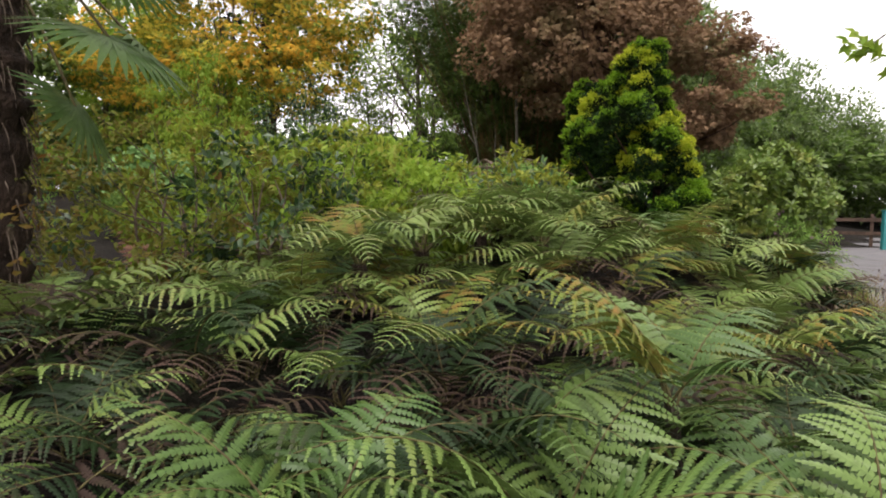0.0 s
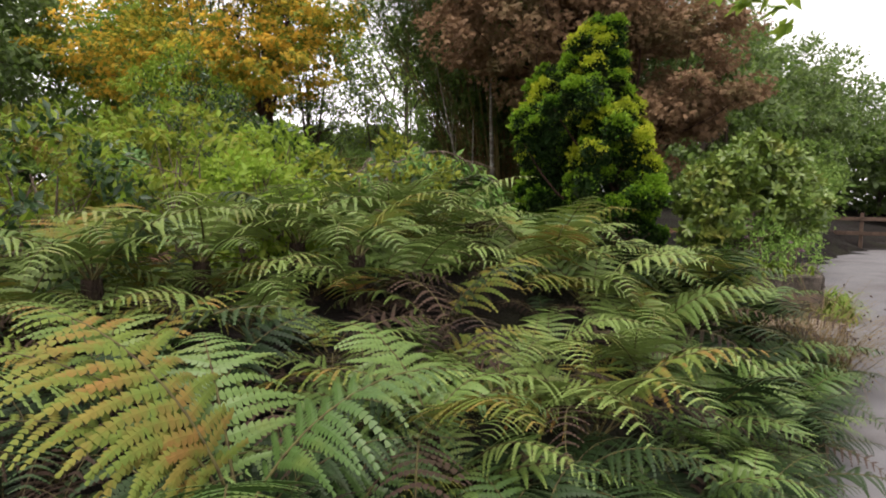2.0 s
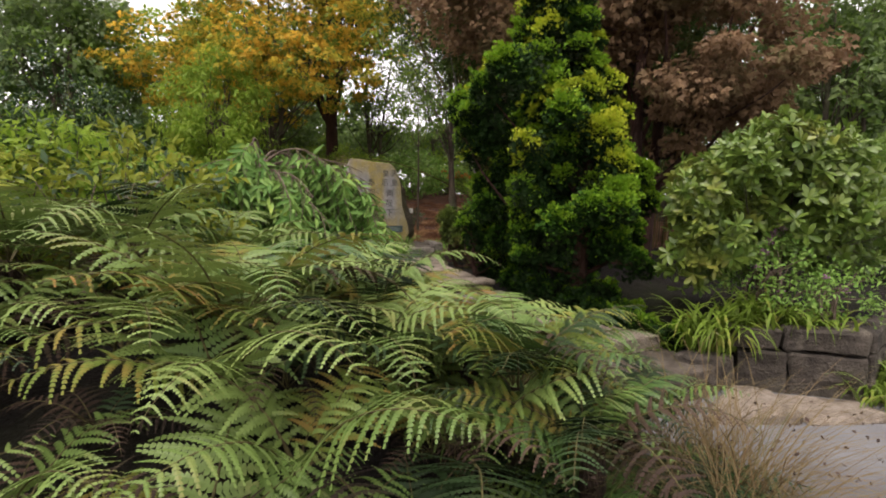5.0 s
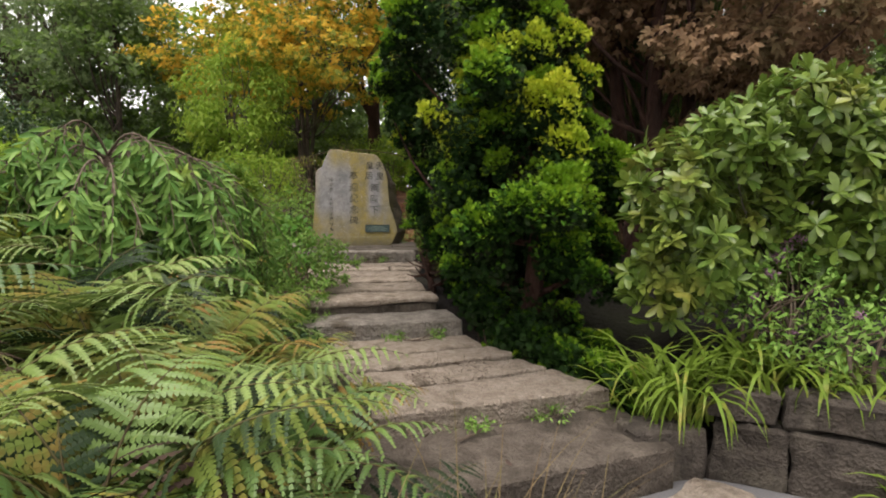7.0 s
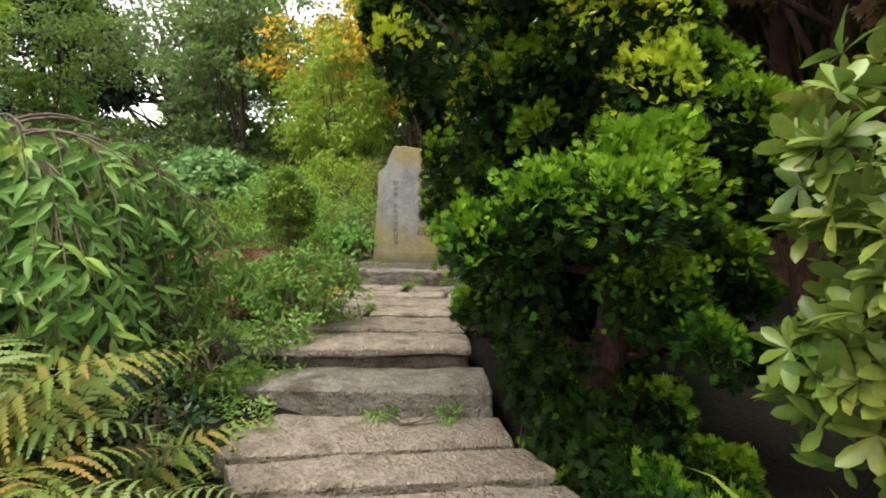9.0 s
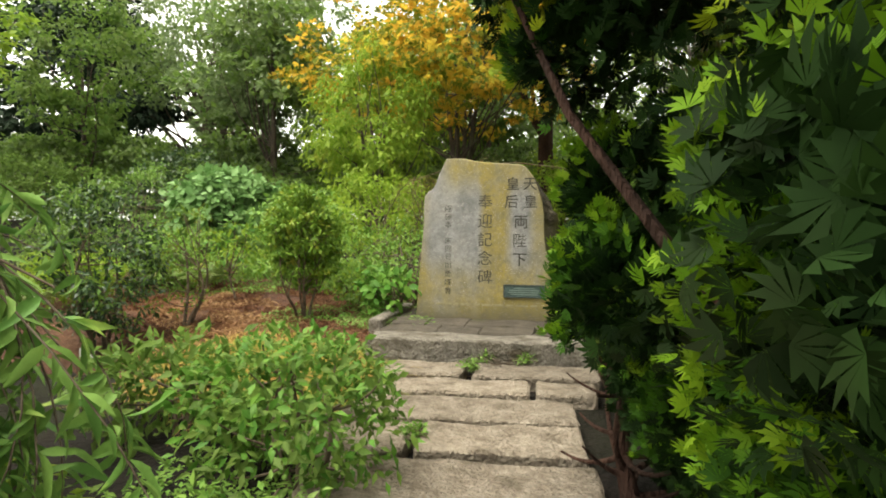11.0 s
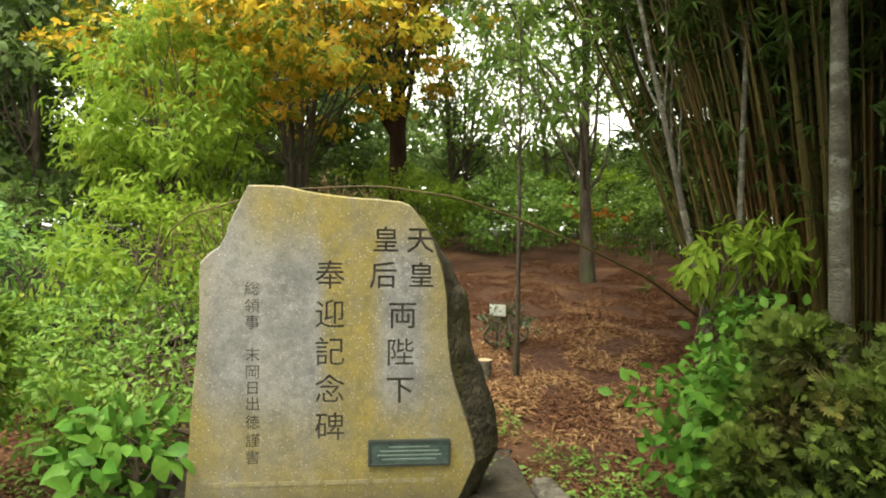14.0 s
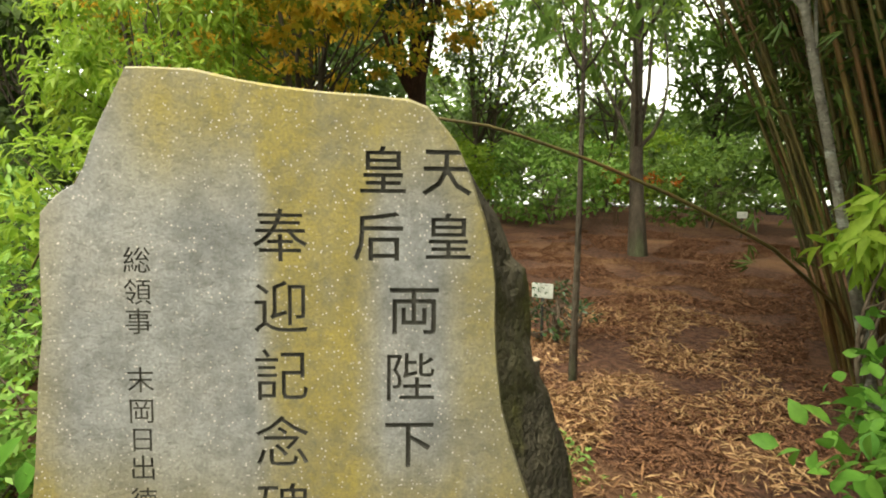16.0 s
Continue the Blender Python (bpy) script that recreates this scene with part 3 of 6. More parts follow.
wall = thing("retaining_wall", 5.0, 7.95, 0, "low dry wall of large dark rough stones edging the bed", "wall", kind="structure")
WALL = [  # ends along the bed's edge, underside, top
    ((4.26, 7.66), (4.6, 7.9), 0.0, 0.33), ((4.62, 7.93), (4.98, 7.92), 0.0, 0.36), ((5.0, 7.92), (5.52, 7.86), 0.0, 0.37),
    ((4.58, 7.94), (4.94, 7.92), 0.37, 0.55), ((4.96, 7.92), (5.52, 7.87), 0.385, 0.56),
    ((5.56, 7.9), (5.75, 8.25), 0.0, 0.4), ((5.76, 8.27), (5.98, 8.7), 0.0, 0.35), ((5.57, 7.92), (5.8, 8.35), 0.41, 0.56), ((5.81, 8.37), (6.02, 8.8), 0.37, 0.53),
    ((6.0, 8.75), (6.3, 9.3), 0.0, 0.45), ((6.31, 9.32), (6.65, 9.95), 0.0, 0.42), ((6.66, 9.97), (7.0, 10.6), 0.0, 0.45),
]
for k, (a, b, z0, z1) in enumerate(WALL):
    a, b = np.array(a), np.array(b)
    d = unit(b - a)
    nrm = np.array([-d[1], d[0]]) * 0.24
    me, mid = stone_block([a, b, b + nrm, a + nrm], z0, z1, 0.016, 0.03, 400 + k)
    me.materials.append(M_WALL)
    part("wall_stone", me, wall).location = Vector((*mid, 0)) - wall.location


def text_mesh(entries, bold):
    """Upright letters in the plane of the monument's face, as one solid."""
    obs = []
    for body, x, z, size in entries:
        heavy = bold if body in "天皇后両下" else 0.0
        c = bpy.data.curves.new("letters", "FONT")
        c.body, c.size, c.extrude, c.align_x, c.align_y = body, size, 0.011, "CENTER", "CENTER"
        c.resolution_u, c.bevel_depth, c.bevel_resolution = 2, heavy * size, 0
        o = bpy.data.objects.new("letters", c)
        scene.collection.objects.link(o)
        o.matrix_world = pose(x, 0, z, 90, 0, 0)
        obs.append(o)
    dg = bpy.context.evaluated_depsgraph_get()
    bm = bmesh.new()
    for o in obs:
        me = bpy.data.meshes.new_from_object(o.evaluated_get(dg))
        me.transform(o.matrix_world)
        bm.from_mesh(me)
        bpy.data.meshes.remove(me)
        bpy.data.objects.remove(o)
    bmesh.ops.remove_doubles(bm, verts=bm.verts[:], dist=1e-5)
    me = bpy.data.meshes.new("letters")
    bm.to_mesh(me)
    bm.free()
    return me


def build_monument():
    z0 = 0.815
    m = thing("stone_monument", *uv(6.0, 10.25), z0, "upright split granite memorial stone, carved columns of characters, ochre lichen", "monument", turn=TURN_STEPS)
    face = [(-0.585, 0.0), (-0.565, 0.2), (-0.54, 0.5), (-0.51, 0.85), (-0.505, 1.1), (-0.47, 1.14), (-0.42, 1.17), (-0.37, 1.3), (-0.30, 1.44), (-0.16, 1.43),
            (0.02, 1.40), (0.2, 1.385), (0.38, 1.365), (0.46, 1.27), (0.53, 1.1), (0.555, 0.95), (0.57, 0.66), (0.63, 0.46), (0.68, 0.3), (0.69, 0.2), (0.6, 0.0)]
    P = np.array(face)
    seg = np.r_[0, np.cumsum(np.hypot(*np.diff(np.r_[P, P[:1]], axis=0).T))]
    s = np.linspace(0, seg[-1], 97)[:-1]
    Q = np.stack([np.interp(s, seg, np.r_[P[:, k], P[:1, k]]) for k in (0, 1)], 1)
    rng = np.random.default_rng(3)
    rings, mid = [], np.array([0.03, 0.68])
    for depth, grow, push in ((-0.16, 0.99, 0), (-0.146, 1.0, 0), (-0.08, 1.0, 0.06), (0.0, 1.0, 0.13), (0.08, 0.99, 0.18), (0.15, 0.95, 0.19), (0.2, 0.84, 0.15)):
        R = mid + (Q - mid) * grow
        R[:, 0] += push * np.clip(Q[:, 0] - 0.2, 0, 0.4) * 2.2 * np.clip((1.35 - Q[:, 1]) * 2, 0, 1)
        R[:, 1] = np.maximum(R[:, 1], 0)
        ring = np.c_[R[:, 0], np.full(len(R), depth), R[:, 1]]
        for p in ring:
            k = (0.006 if depth < -0.1 else 0.022) * (p[2] > 0.01)
            w = noise.noise_vector(Vector(p) * 7) * k + noise.noise_vector(Vector(p) * 19) * k * 0.5
            p += np.array([w.x, w.y if depth > -0.15 else 0, w.z])
        rings.append(ring)
    n = len(Q)
    bm = bmesh.new()
    vs = [[bm.verts.new(p) for p in r] for r in rings]
    bm.faces.new(vs[0]).material_index = 0
    for a, b in zip(vs[:-1], vs[1:]):
        for i in range(n):
            j = (i + 1) % n
            f = bm.faces.new((a[i], b[i], b[j], a[j]))
            f.material_index = 1 if a is not vs[0] else 0
    bm.faces.new(vs[-1][::-1]).material_index = 1
    bmesh.ops.recalc_face_normals(bm, faces=bm.faces[:])
    me = bpy.data.meshes.new("stone")
    bm.to_mesh(me)
    bm.free()
    for mat in (M_MONUMENT, M_MONUMENT_SIDE, M_GROOVE):
        me.materials.append(mat)
    L = [("天", 0.435, 1.195, 0.125), ("皇", 0.44, 1.04, 0.12), ("皇", 0.285, 1.195, 0.12), ("后", 0.275, 1.04, 0.125),
         ("両", 0.36, 0.865, 0.13), ("陛", 0.35, 0.70, 0.13), ("下", 0.35, 0.535, 0.13)]
    L += [(c, 0.045, z, 0.135) for c, z in zip("奉迎記念碑", (1.04, 0.87, 0.705, 0.54, 0.375))]
    L += [(c, -0.285, z, 0.066) for c, z in zip("総領事末岡日出徳謹書", (0.985, 0.91, 0.84, 0.70, 0.625, 0.555, 0.485, 0.405, 0.325, 0.25))]
    a = new("stone", me)
    for bold in (0.006, 0.0):
        cut = text_mesh(L, bold)
        cut.transform(Matrix.Translation((0, -0.16, 0)))
        for _ in range(3):
            cut.materials.append(M_GROOVE)
        cut.polygons.foreach_set("material_index", [2] * len(cut.polygons))
        b = new("letters", cut)
        mod = a.modifiers.new("carve", "BOOLEAN")
        mod.operation, mod.object, mod.solver = "DIFFERENCE", b, "EXACT"
        dg = bpy.context.evaluated_depsgraph_get()
        carved = bpy.data.meshes.new_from_object(a.evaluated_get(dg))
        a.modifiers.clear()
        bpy.data.objects.remove(b)
        front = sum(p.area for p in carved.polygons if p.material_index == 0)
        groove = sum(p.area for p in carved.polygons if p.material_index == 2)
        if 1.0 < front < 1.75 and 0.05 < groove < 0.6:
            a.data = carved
            break
    a.parent = m
    # bronze plaque
    x0, x1, zl, zh = 0.22, 0.565, 0.215, 0.315
    pl = part("plaque", box_mesh((x0, -0.172, zl), (x1, -0.158, zh), M_PLAQUE, 0.002), m, "greenish bronze plaque with raised rim")
    for lo, hi in (((x0 - .008, -.178, zh - .004), (x1 + .008, -.159, zh + .008)), ((x0 - .008, -.178, zl - .008), (x1 + .008, -.159, zl + .004)),
                   ((x0 - .008, -.178, zl + .004), (x0 + .004, -.159, zh - .004)), ((x1 - .004, -.178, zl + .004), (x1 + .008, -.159, zh - .004))):
        part("rim", box_mesh(lo, hi, M_PLAQUE_RIM, 0.002), pl)
    for z, w in ((0.292, 0.09), (0.274, 0.13), (0.256, 0.14), (0.238, 0.12)):
        xm = (x0 + x1) / 2
        part("text_line", box_mesh((xm - w, -0.1745, z - 0.003), (xm + w, -0.171, z + 0.003), M_PLAQUE_TEXT, 0), pl)
    # faint line of cut capitals along the foot
    x = -0.47
    while x < 0.5:
        w = rng.uniform(0.05, 0.13)
        part("faint_word", box_mesh((x, -0.1625, 0.128), (min(x + w, 0.52), -0.158, 0.146), M_FAINT, 0), m)
        x += w + 0.02


def box_mesh(lo, hi, mat, bevel=0.004):
    bm = bmesh.new()
    bmesh.ops.create_cube(bm, size=1)
    for v in bm.verts:
        v.co = [lo[i] + (v.co[i] + 0.5) * (hi[i] - lo[i]) for i in range(3)]
    if bevel:
        bmesh.ops.bevel(bm, geom=bm.edges[:], offset=bevel, segments=2, affect="EDGES")
    me = bpy.data.meshes.new("box")
    bm.to_mesh(me)
    bm.free()
    me.materials.append(mat)
    return me


build_monument()


# ---- plants ----
def ball(rng, n):
    return unit(rng.normal(size=(n, 3))) * rng.uniform(0, 1, (n, 1)) ** (1 / 3)


def clumped(rng, blobs, clumps, per, rc, shell=0.45, flat=0.6):
    """Leaf places in clumps that fill the blobs (x, y, z, rx, ry, rz) towards their skin; also the way out and the clumps."""
    B = np.array(blobs, float)
    w = np.prod(B[:, 3:], axis=1) ** 0.75
    pick = rng.choice(len(B), clumps, p=w / w.sum())
    d = unit(rng.normal(size=(clumps, 3))) * rng.uniform(shell, 1, (clumps, 1)) ** 0.7
    C = B[pick, :3] + d * B[pick, 3:]
    size = rc * rng.uniform(0.6, 1.35, clumps)
    off = ball(rng, clumps * per).reshape(clumps, per, 3) * size[:, None, None] * np.array([1, 1, flat])
    pos = (C[:, None] + off).reshape(-1, 3)
    out = unit(np.repeat(d, per, 0) + 0.6 * unit(off.reshape(-1, 3) + 1e-6))
    return pos, out, C


def foliage(rng, tmpl, pos, out, size, up=0.7, droop=0.0, spread=0.6):
    n = len(pos)
    normal = unit(np.array([0, 0, up]) + 0.5 * out + spread * rng.normal(size=(n, 3)) * 0.6)
    axis = unit(rng.normal(size=(n, 3)) * 0.7 + 0.6 * out - np.array([0, 0, droop]))
    return blades(tmpl, pos, axis, normal, size * rng.uniform(0.65, 1.25, n))


def limbs(rng, base_r, top, targets, lean=(0, 0), bow=0.1, start=(0.25, 0.9), forks=1):
    """Tapering trunks to top, and limbs from them to the targets: two lists of solids."""
    trunks, limb, lines = [], [], []
    for k in range(forks):
        a = 2 * math.pi * k / max(forks, 1) + 0.6
        off = np.array([math.cos(a), math.sin(a), 0]) * (base_r * 1.2 if forks > 1 else 0)
        end = np.array([lean[0], lean[1], top]) + off / max(base_r, 1e-6) * top * 0.12 * (forks > 1)
        pts = curve(off, end, rng.normal(size=3) * bow * np.array([1, 1, 0]), 9)
        pts[0, 2] -= 0.15
        r = np.linspace(base_r, base_r * 0.25, 9)
        r[0] *= 1.35
        lines.append(pts)
        trunks.append(tube(pts, r, 8 if base_r > 0.08 else 6))
    for t in targets:
        tr = lines[rng.integers(len(lines))]
        f = rng.uniform(*start)
        k = int(f * 8)
        a = tr[k]
        if a[2] > t[2]:
            k = max(0, int(k * 0.5))
            a = tr[k]
        ln = np.linalg.norm(t - a)
        b = curve(a, t, np.array([0, 0, -0.08 * ln]) + rng.normal(size=3) * 0.05 * ln, 6)
        limb.append(tube(b, np.linspace(base_r * 0.34 * (1 - 0.6 * k / 8) + 0.003, 0.003 + base_r * 0.03, 6), 5))
    return trunks, limb


def wood(t, names, pieces, bark):
    """Each trunk and each limb a part of its own."""
    for name, group in zip(names, pieces):
        for V, F in group:
            part(name, np_mesh(name, V, F, bark), t, smooth=True)


def tree(name, x, y, label, blobs, clumps, per, rc, leaf, mat, trunk_r, top, bark=None, category="tree", tmpl=LEAF_SMALL, seed=0, n_limbs=14,
         forks=1, up=0.7, droop=0.1, shell=0.45, flat=0.6, lean=(0, 0), group="", second=None, parts=(("trunk", "limb"), "crown"), z=None, start=(0.25, 0.9)):
    """A tree or shrub: woody part and leafy part. blobs are relative to its foot; second: (material, share) of a second leaf colour."""
    rng = np.random.default_rng(seed)
    t = thing(name, x, y, gz(x, y) if z is None else z, label, category, group)
    pos, out, C = clumped(rng, blobs, clumps, per, rc, shell, flat)
    keep = pos[:, 2] > 0.02
    pos, out = pos[keep], out[keep]
    pick = C[rng.choice(len(C), min(n_limbs, len(C)), replace=False)]
    wood(t, parts[0], limbs(rng, trunk_r, top, pick, lean, forks=forks, start=start), bark or M_BARK)
    V, F = foliage(rng, tmpl, pos, out, leaf, up, droop)
    if second:
        per_leaf = len(tmpl[1])
        idx = np.repeat(rng.random(len(pos)) < second[1], per_leaf).astype(int)
        me = np_mesh(parts[1], V, F, [mat, second[0]], idx)
    else:
        me = np_mesh(parts[1], V, F, mat)
    part(parts[1], me, t)
    return t


def shrub(name, x, y, label, r, h, clumps, per, leaf, mat, seed, tmpl=LEAF_FOLD, category="shrub", stem_r=0.018, forks=4, low=0.2, **k):
    rz = (h - low * h) / 2
    return tree(name, x, y, label, [(0, 0, low * h + rz, r, r, rz)], clumps, per, k.pop("rc", 0.16), leaf, mat, stem_r, h * 0.7, k.pop("bark", M_TWIG), category,
                tmpl, seed, k.pop("n_limbs", 16), forks, parts=(("stem", "twig"), "foliage"), **k)


# golden hinoki cypresses: cloud-like pads of flat sprays on inner foliage darkened for shade
def cypress(x, y, label, pads, seed, spray=0.055, tips=1.0, bright=None, gold=0.0, low=False, trunk_r=0.09, top=3.2, density=1.0, dark=None, middle=None, forks=1, name="cypress_tree", stems=True):
    """Pads of upward fans: bright tips, deep green below; nearly black within, for the pads' shade."""
    rng = np.random.default_rng(seed)
    t = thing(name, x, y, gz(x, y), label, "conifer")
    bags = {"inner_foliage": [], "middle_foliage": [], "tip_foliage": [], "golden_tip_foliage": []}
    for px, py, pz, r in pads:
        c = np.array([px, py, pz])
        o = unit(np.array([px, py, 0.35]))
        r = 0.88 * r
        n = int(620 * density * (r / 0.2) ** 2 * (0.075 / spray) ** 1.2)
        d = unit(rng.normal(size=(n, 3)) + 0.55 * o + np.array([0, 0, 0.3]))
        lump = 1 + 0.22 * np.sin(5 * d[:, 0:1] + 9 * px) * np.sin(6 * d[:, 1:2] + 7 * pz) + 0.16 * np.sin(9 * d[:, 2:] + 5 * py + 6 * d[:, :1])
        f = rng.uniform(0.15, 1.0, (n, 1)) ** 0.45
        p = c + d * r * lump * f * np.array([1, 1, 0.9])
        axis = unit(d * np.array([1, 1, 0.7]) + np.array([0, 0, 0.38]) + 0.42 * rng.normal(size=(n, 3)))
        nrm = unit(0.9 * rng.normal(size=(n, 3)) + np.array([0, 0, 0.6]) + 0.3 * o)
        # facing up and out raises the score, putting top light into the tone
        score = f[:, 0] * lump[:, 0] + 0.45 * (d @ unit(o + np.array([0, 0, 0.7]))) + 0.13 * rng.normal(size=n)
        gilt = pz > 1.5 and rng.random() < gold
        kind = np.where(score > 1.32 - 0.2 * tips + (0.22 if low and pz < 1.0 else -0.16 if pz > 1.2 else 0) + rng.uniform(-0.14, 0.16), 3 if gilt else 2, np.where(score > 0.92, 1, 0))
        # extra near-black sprays in the core keep light out of the pad
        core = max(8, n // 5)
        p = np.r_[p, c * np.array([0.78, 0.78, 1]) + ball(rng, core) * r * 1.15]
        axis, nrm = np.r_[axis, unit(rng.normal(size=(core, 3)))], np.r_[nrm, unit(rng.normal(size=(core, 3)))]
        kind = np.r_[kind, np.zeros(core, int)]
        wx, wy, wz = x + p[:, 0], y + p[:, 1], t.location.z + p[:, 2]
        across, along = 0.845 * wx + 0.535 * wy, -0.535 * wx + 0.845 * wy
        side = 6.68 - 0.17 * (along - 6.2)
        foot = 7.06 + 0.6 * np.clip(5.9 - along, 0, 2)
        ok = ~((across < foot) & (wz < 0.95) | (across < foot - 0.2) & (wz < 1.25) | (across < side) & (wz < 2.0) | (across < side - 0.18) & (wz < 2.4) | (across < side - 0.32) & (wz < 2.8)) & (p[:, 2] > 0)
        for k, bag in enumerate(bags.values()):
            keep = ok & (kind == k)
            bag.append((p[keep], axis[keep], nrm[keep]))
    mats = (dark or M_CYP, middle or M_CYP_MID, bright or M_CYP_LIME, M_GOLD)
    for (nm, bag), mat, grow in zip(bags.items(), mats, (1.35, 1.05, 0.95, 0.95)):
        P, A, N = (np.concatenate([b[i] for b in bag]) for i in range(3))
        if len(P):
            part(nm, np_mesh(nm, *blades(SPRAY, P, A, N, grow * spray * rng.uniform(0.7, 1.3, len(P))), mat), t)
    if stems:
        big = [np.array(p[:3]) for p in pads]
        pick = [big[i] for i in rng.choice(len(big), min(16, len(big)), replace=False)]
        wood(t, ("trunk", "limb"), limbs(rng, trunk_r, top, pick, forks=forks), M_BARK_RED)
    return t


def column_pads(rng, n, r0, r1, z0, z1, size, lean=(0, 0)):
    """Tufts over the skin of a leaning column, smaller towards the top."""
    out = []
    for k in range(n):
        f = (k + rng.uniform(0, 1)) / n
        z = z0 + (z1 - z0) * f
        w = (r0 + (r1 - r0) * f) * math.sqrt(rng.uniform(0.45, 1)) * (1 + 0.18 * math.sin(7 * f + 3 * k))
        a = k * 2.4 + rng.uniform(-0.5, 0.5)
        out.append((w * math.cos(a) + lean[0] * f, w * math.sin(a) + lean[1] * f, z, size * rng.uniform(0.65, 1.3)))
    return out


rng = np.random.default_rng(21)
GOLD_PADS = [(0.42, -0.78, 1.1, 0.2), (0.2, -0.82, 1.12, 0.19), (-0.05, -0.75, 1.98, 0.2), (-0.58, -0.83, 2.4, 0.24), (-0.42, -0.95, 1.66, 0.2), (-0.5, -0.7, 1.25, 0.22),
             (-1.05, -0.4, 2.0, 0.23), (-1.2, -0.25, 2.15, 0.21), (-0.85, -0.6, 2.25, 0.22), (-0.95, 0.1, 1.1, 0.22), (-1.0, 0.2, 1.35, 0.2), (-1.08, 0.05, 1.65, 0.2), (-0.98, 0.3, 1.9, 0.22), (-1.05, 0.1, 2.3, 0.22),
             (-0.85, 0.25, 2.6, 0.24), (-0.8, 0.4, 1.5, 0.22), (-0.8, 0.35, 0.75, 0.24), (-0.6, -0.4, 0.5, 0.2), (-1.18, -0.1, 1.85, 0.2), (-1.2, 0.1, 2.1, 0.2)]
cypress(3.25, 9.0, "tall golden-tipped cypress with layered pads of foliage beside the steps", column_pads(rng, 88, 0.82, 0.18, 0.45, 3.42, 0.2, (-0.18, 0.0)) + GOLD_PADS, 31, gold=0.45, tips=1.2, spray=0.031, density=0.85, low=True)
cypress(2.75, 10.25, "dense lime-tipped cypress crowding the upper steps", column_pads(rng, 52, 0.66, 0.35, 0.1, 2.9, 0.21), 32, tips=0.8, top=2.6, spray=0.04)
cypress(2.02, 9.8, "bright lime-green cypress leaning over the upper steps", column_pads(rng, 24, 0.4, 0.26, 0.05, 0.78, 0.16), 33, tips=1.1, top=0.6, trunk_r=0.04, spray=0.03)
cypress(1.5, 10.85, "low dense green juniper beside the monument step", column_pads(rng, 22, 0.45, 0.25, 0.05, 0.75, 0.16), 34, bright=M_JUNIPER, middle=M_JUNIPER, dark=M_JUNIPER_DARK, spray=0.03, tips=2.0, density=0.7, top=0.6, trunk_r=0.03,
        name="juniper_bush")
cypress(1.75, 12.3, "rust-tinged low conifer before the bamboo", column_pads(rng, 26, 0.55, 0.3, 0.1, 0.95, 0.17), 35, bright=M_JUNIPER, middle=M_JUNIPER, dark=M_JUNIPER_DARK, spray=0.034, tips=2.0, density=0.6, top=0.8, trunk_r=0.03,
        name="juniper_bush")
HEM_PADS = [(uv(u, v)[0] - 3.25, uv(u, v)[1] - 8.3, z, 0.19) for u, v, z in ((7.98, 4.75, 0.2), (7.8, 5.0, 0.25), (7.68, 5.25, 0.3), (7.58, 5.5, 0.35), (7.5, 5.75, 0.4), (7.42, 6.0, 0.42), (7.35, 6.25, 0.46), (7.3, 6.5, 0.5), (7.25, 6.75, 0.52), (7.75, 5.6, 0.5), (7.65, 6.0, 0.6))]
cypress(3.25, 8.3, "low golden cypress tufts beside the lower steps", [(0.3, 0.1, 0.12, 0.18), (0.52, 0.0, 0.13, 0.17), (0.1, 0.3, 0.16, 0.19), (0.78, 0.0, 0.1, 0.16), (0.7, 0.3, 0.22, 0.2), (0.35, 0.42, 0.24, 0.2),
        (0.95, 0.2, 0.14, 0.17), (-0.1, 0.5, 0.2, 0.18), (0.55, 0.55, 0.3, 0.2), (0.1, 0.65, 0.3, 0.2)] + HEM_PADS, 36, top=0.2, trunk_r=0.02, tips=0.45, name="dwarf_cypress", spray=0.036)


# rhododendron: whorls of long leaves at the twig ends
def rhododendron(x, y, blobs, n, seed, leaf=0.13):
    rng = np.random.default_rng(seed)
    t = thing("rhododendron_bush", x, y, gz(x, y), "broad rhododendron with whorls of glossy yellowish-green leaves", "shrub")
    B = np.array(blobs, float)
    pick = rng.choice(len(B), n, p=B[:, 3] ** 2 / (B[:, 3] ** 2).sum())
    d = unit(rng.normal(size=(n, 3)) + np.array([0, -0.25, 0.25]))
    C = B[pick, :3] + d * B[pick, 3:] * rng.uniform(0.5, 1, (n, 1)) ** 0.5
    up = C[:, 2] > 0.15
    C, d, n = C[up], d[up], int(up.sum())
    k = 8
    ang = np.tile(np.arange(k) * 2.4, n) + np.repeat(rng.uniform(0, 6, n), k)
    axis0 = unit(np.repeat(unit(d * 0.6 + 0.5 * rng.normal(size=(n, 3))), k, 0) * 0.7 + np.array([0, 0, 0.6]))
    ref = unit(np.cross(axis0, np.array([0.3, 0.9, 0.1])))
    oth = np.cross(axis0, ref)
    rad = ref * np.cos(ang)[:, None] + oth * np.sin(ang)[:, None]
    axis = unit(rad + axis0 * rng.uniform(-0.35, 1.7, (n * k, 1)) + 0.15 * rng.normal(size=(n * k, 3)))
    V, F = blades(leaf_shape(0.40, 0.22, 0.06, 0.6, (0.22, 0.5), (0.86, 0.72)), np.repeat(C, k, 0) + axis0 * 0.01, axis, axis0 + 0.001, leaf * rng.uniform(0.6, 1.15, n * k))
    part("foliage", np_mesh("foliage", V, F, M_RHODO), t)
    wood(t, ("stem", "twig"), limbs(rng, 0.035, 0.9, C[rng.choice(n, 60)], forks=5), M_BARK)


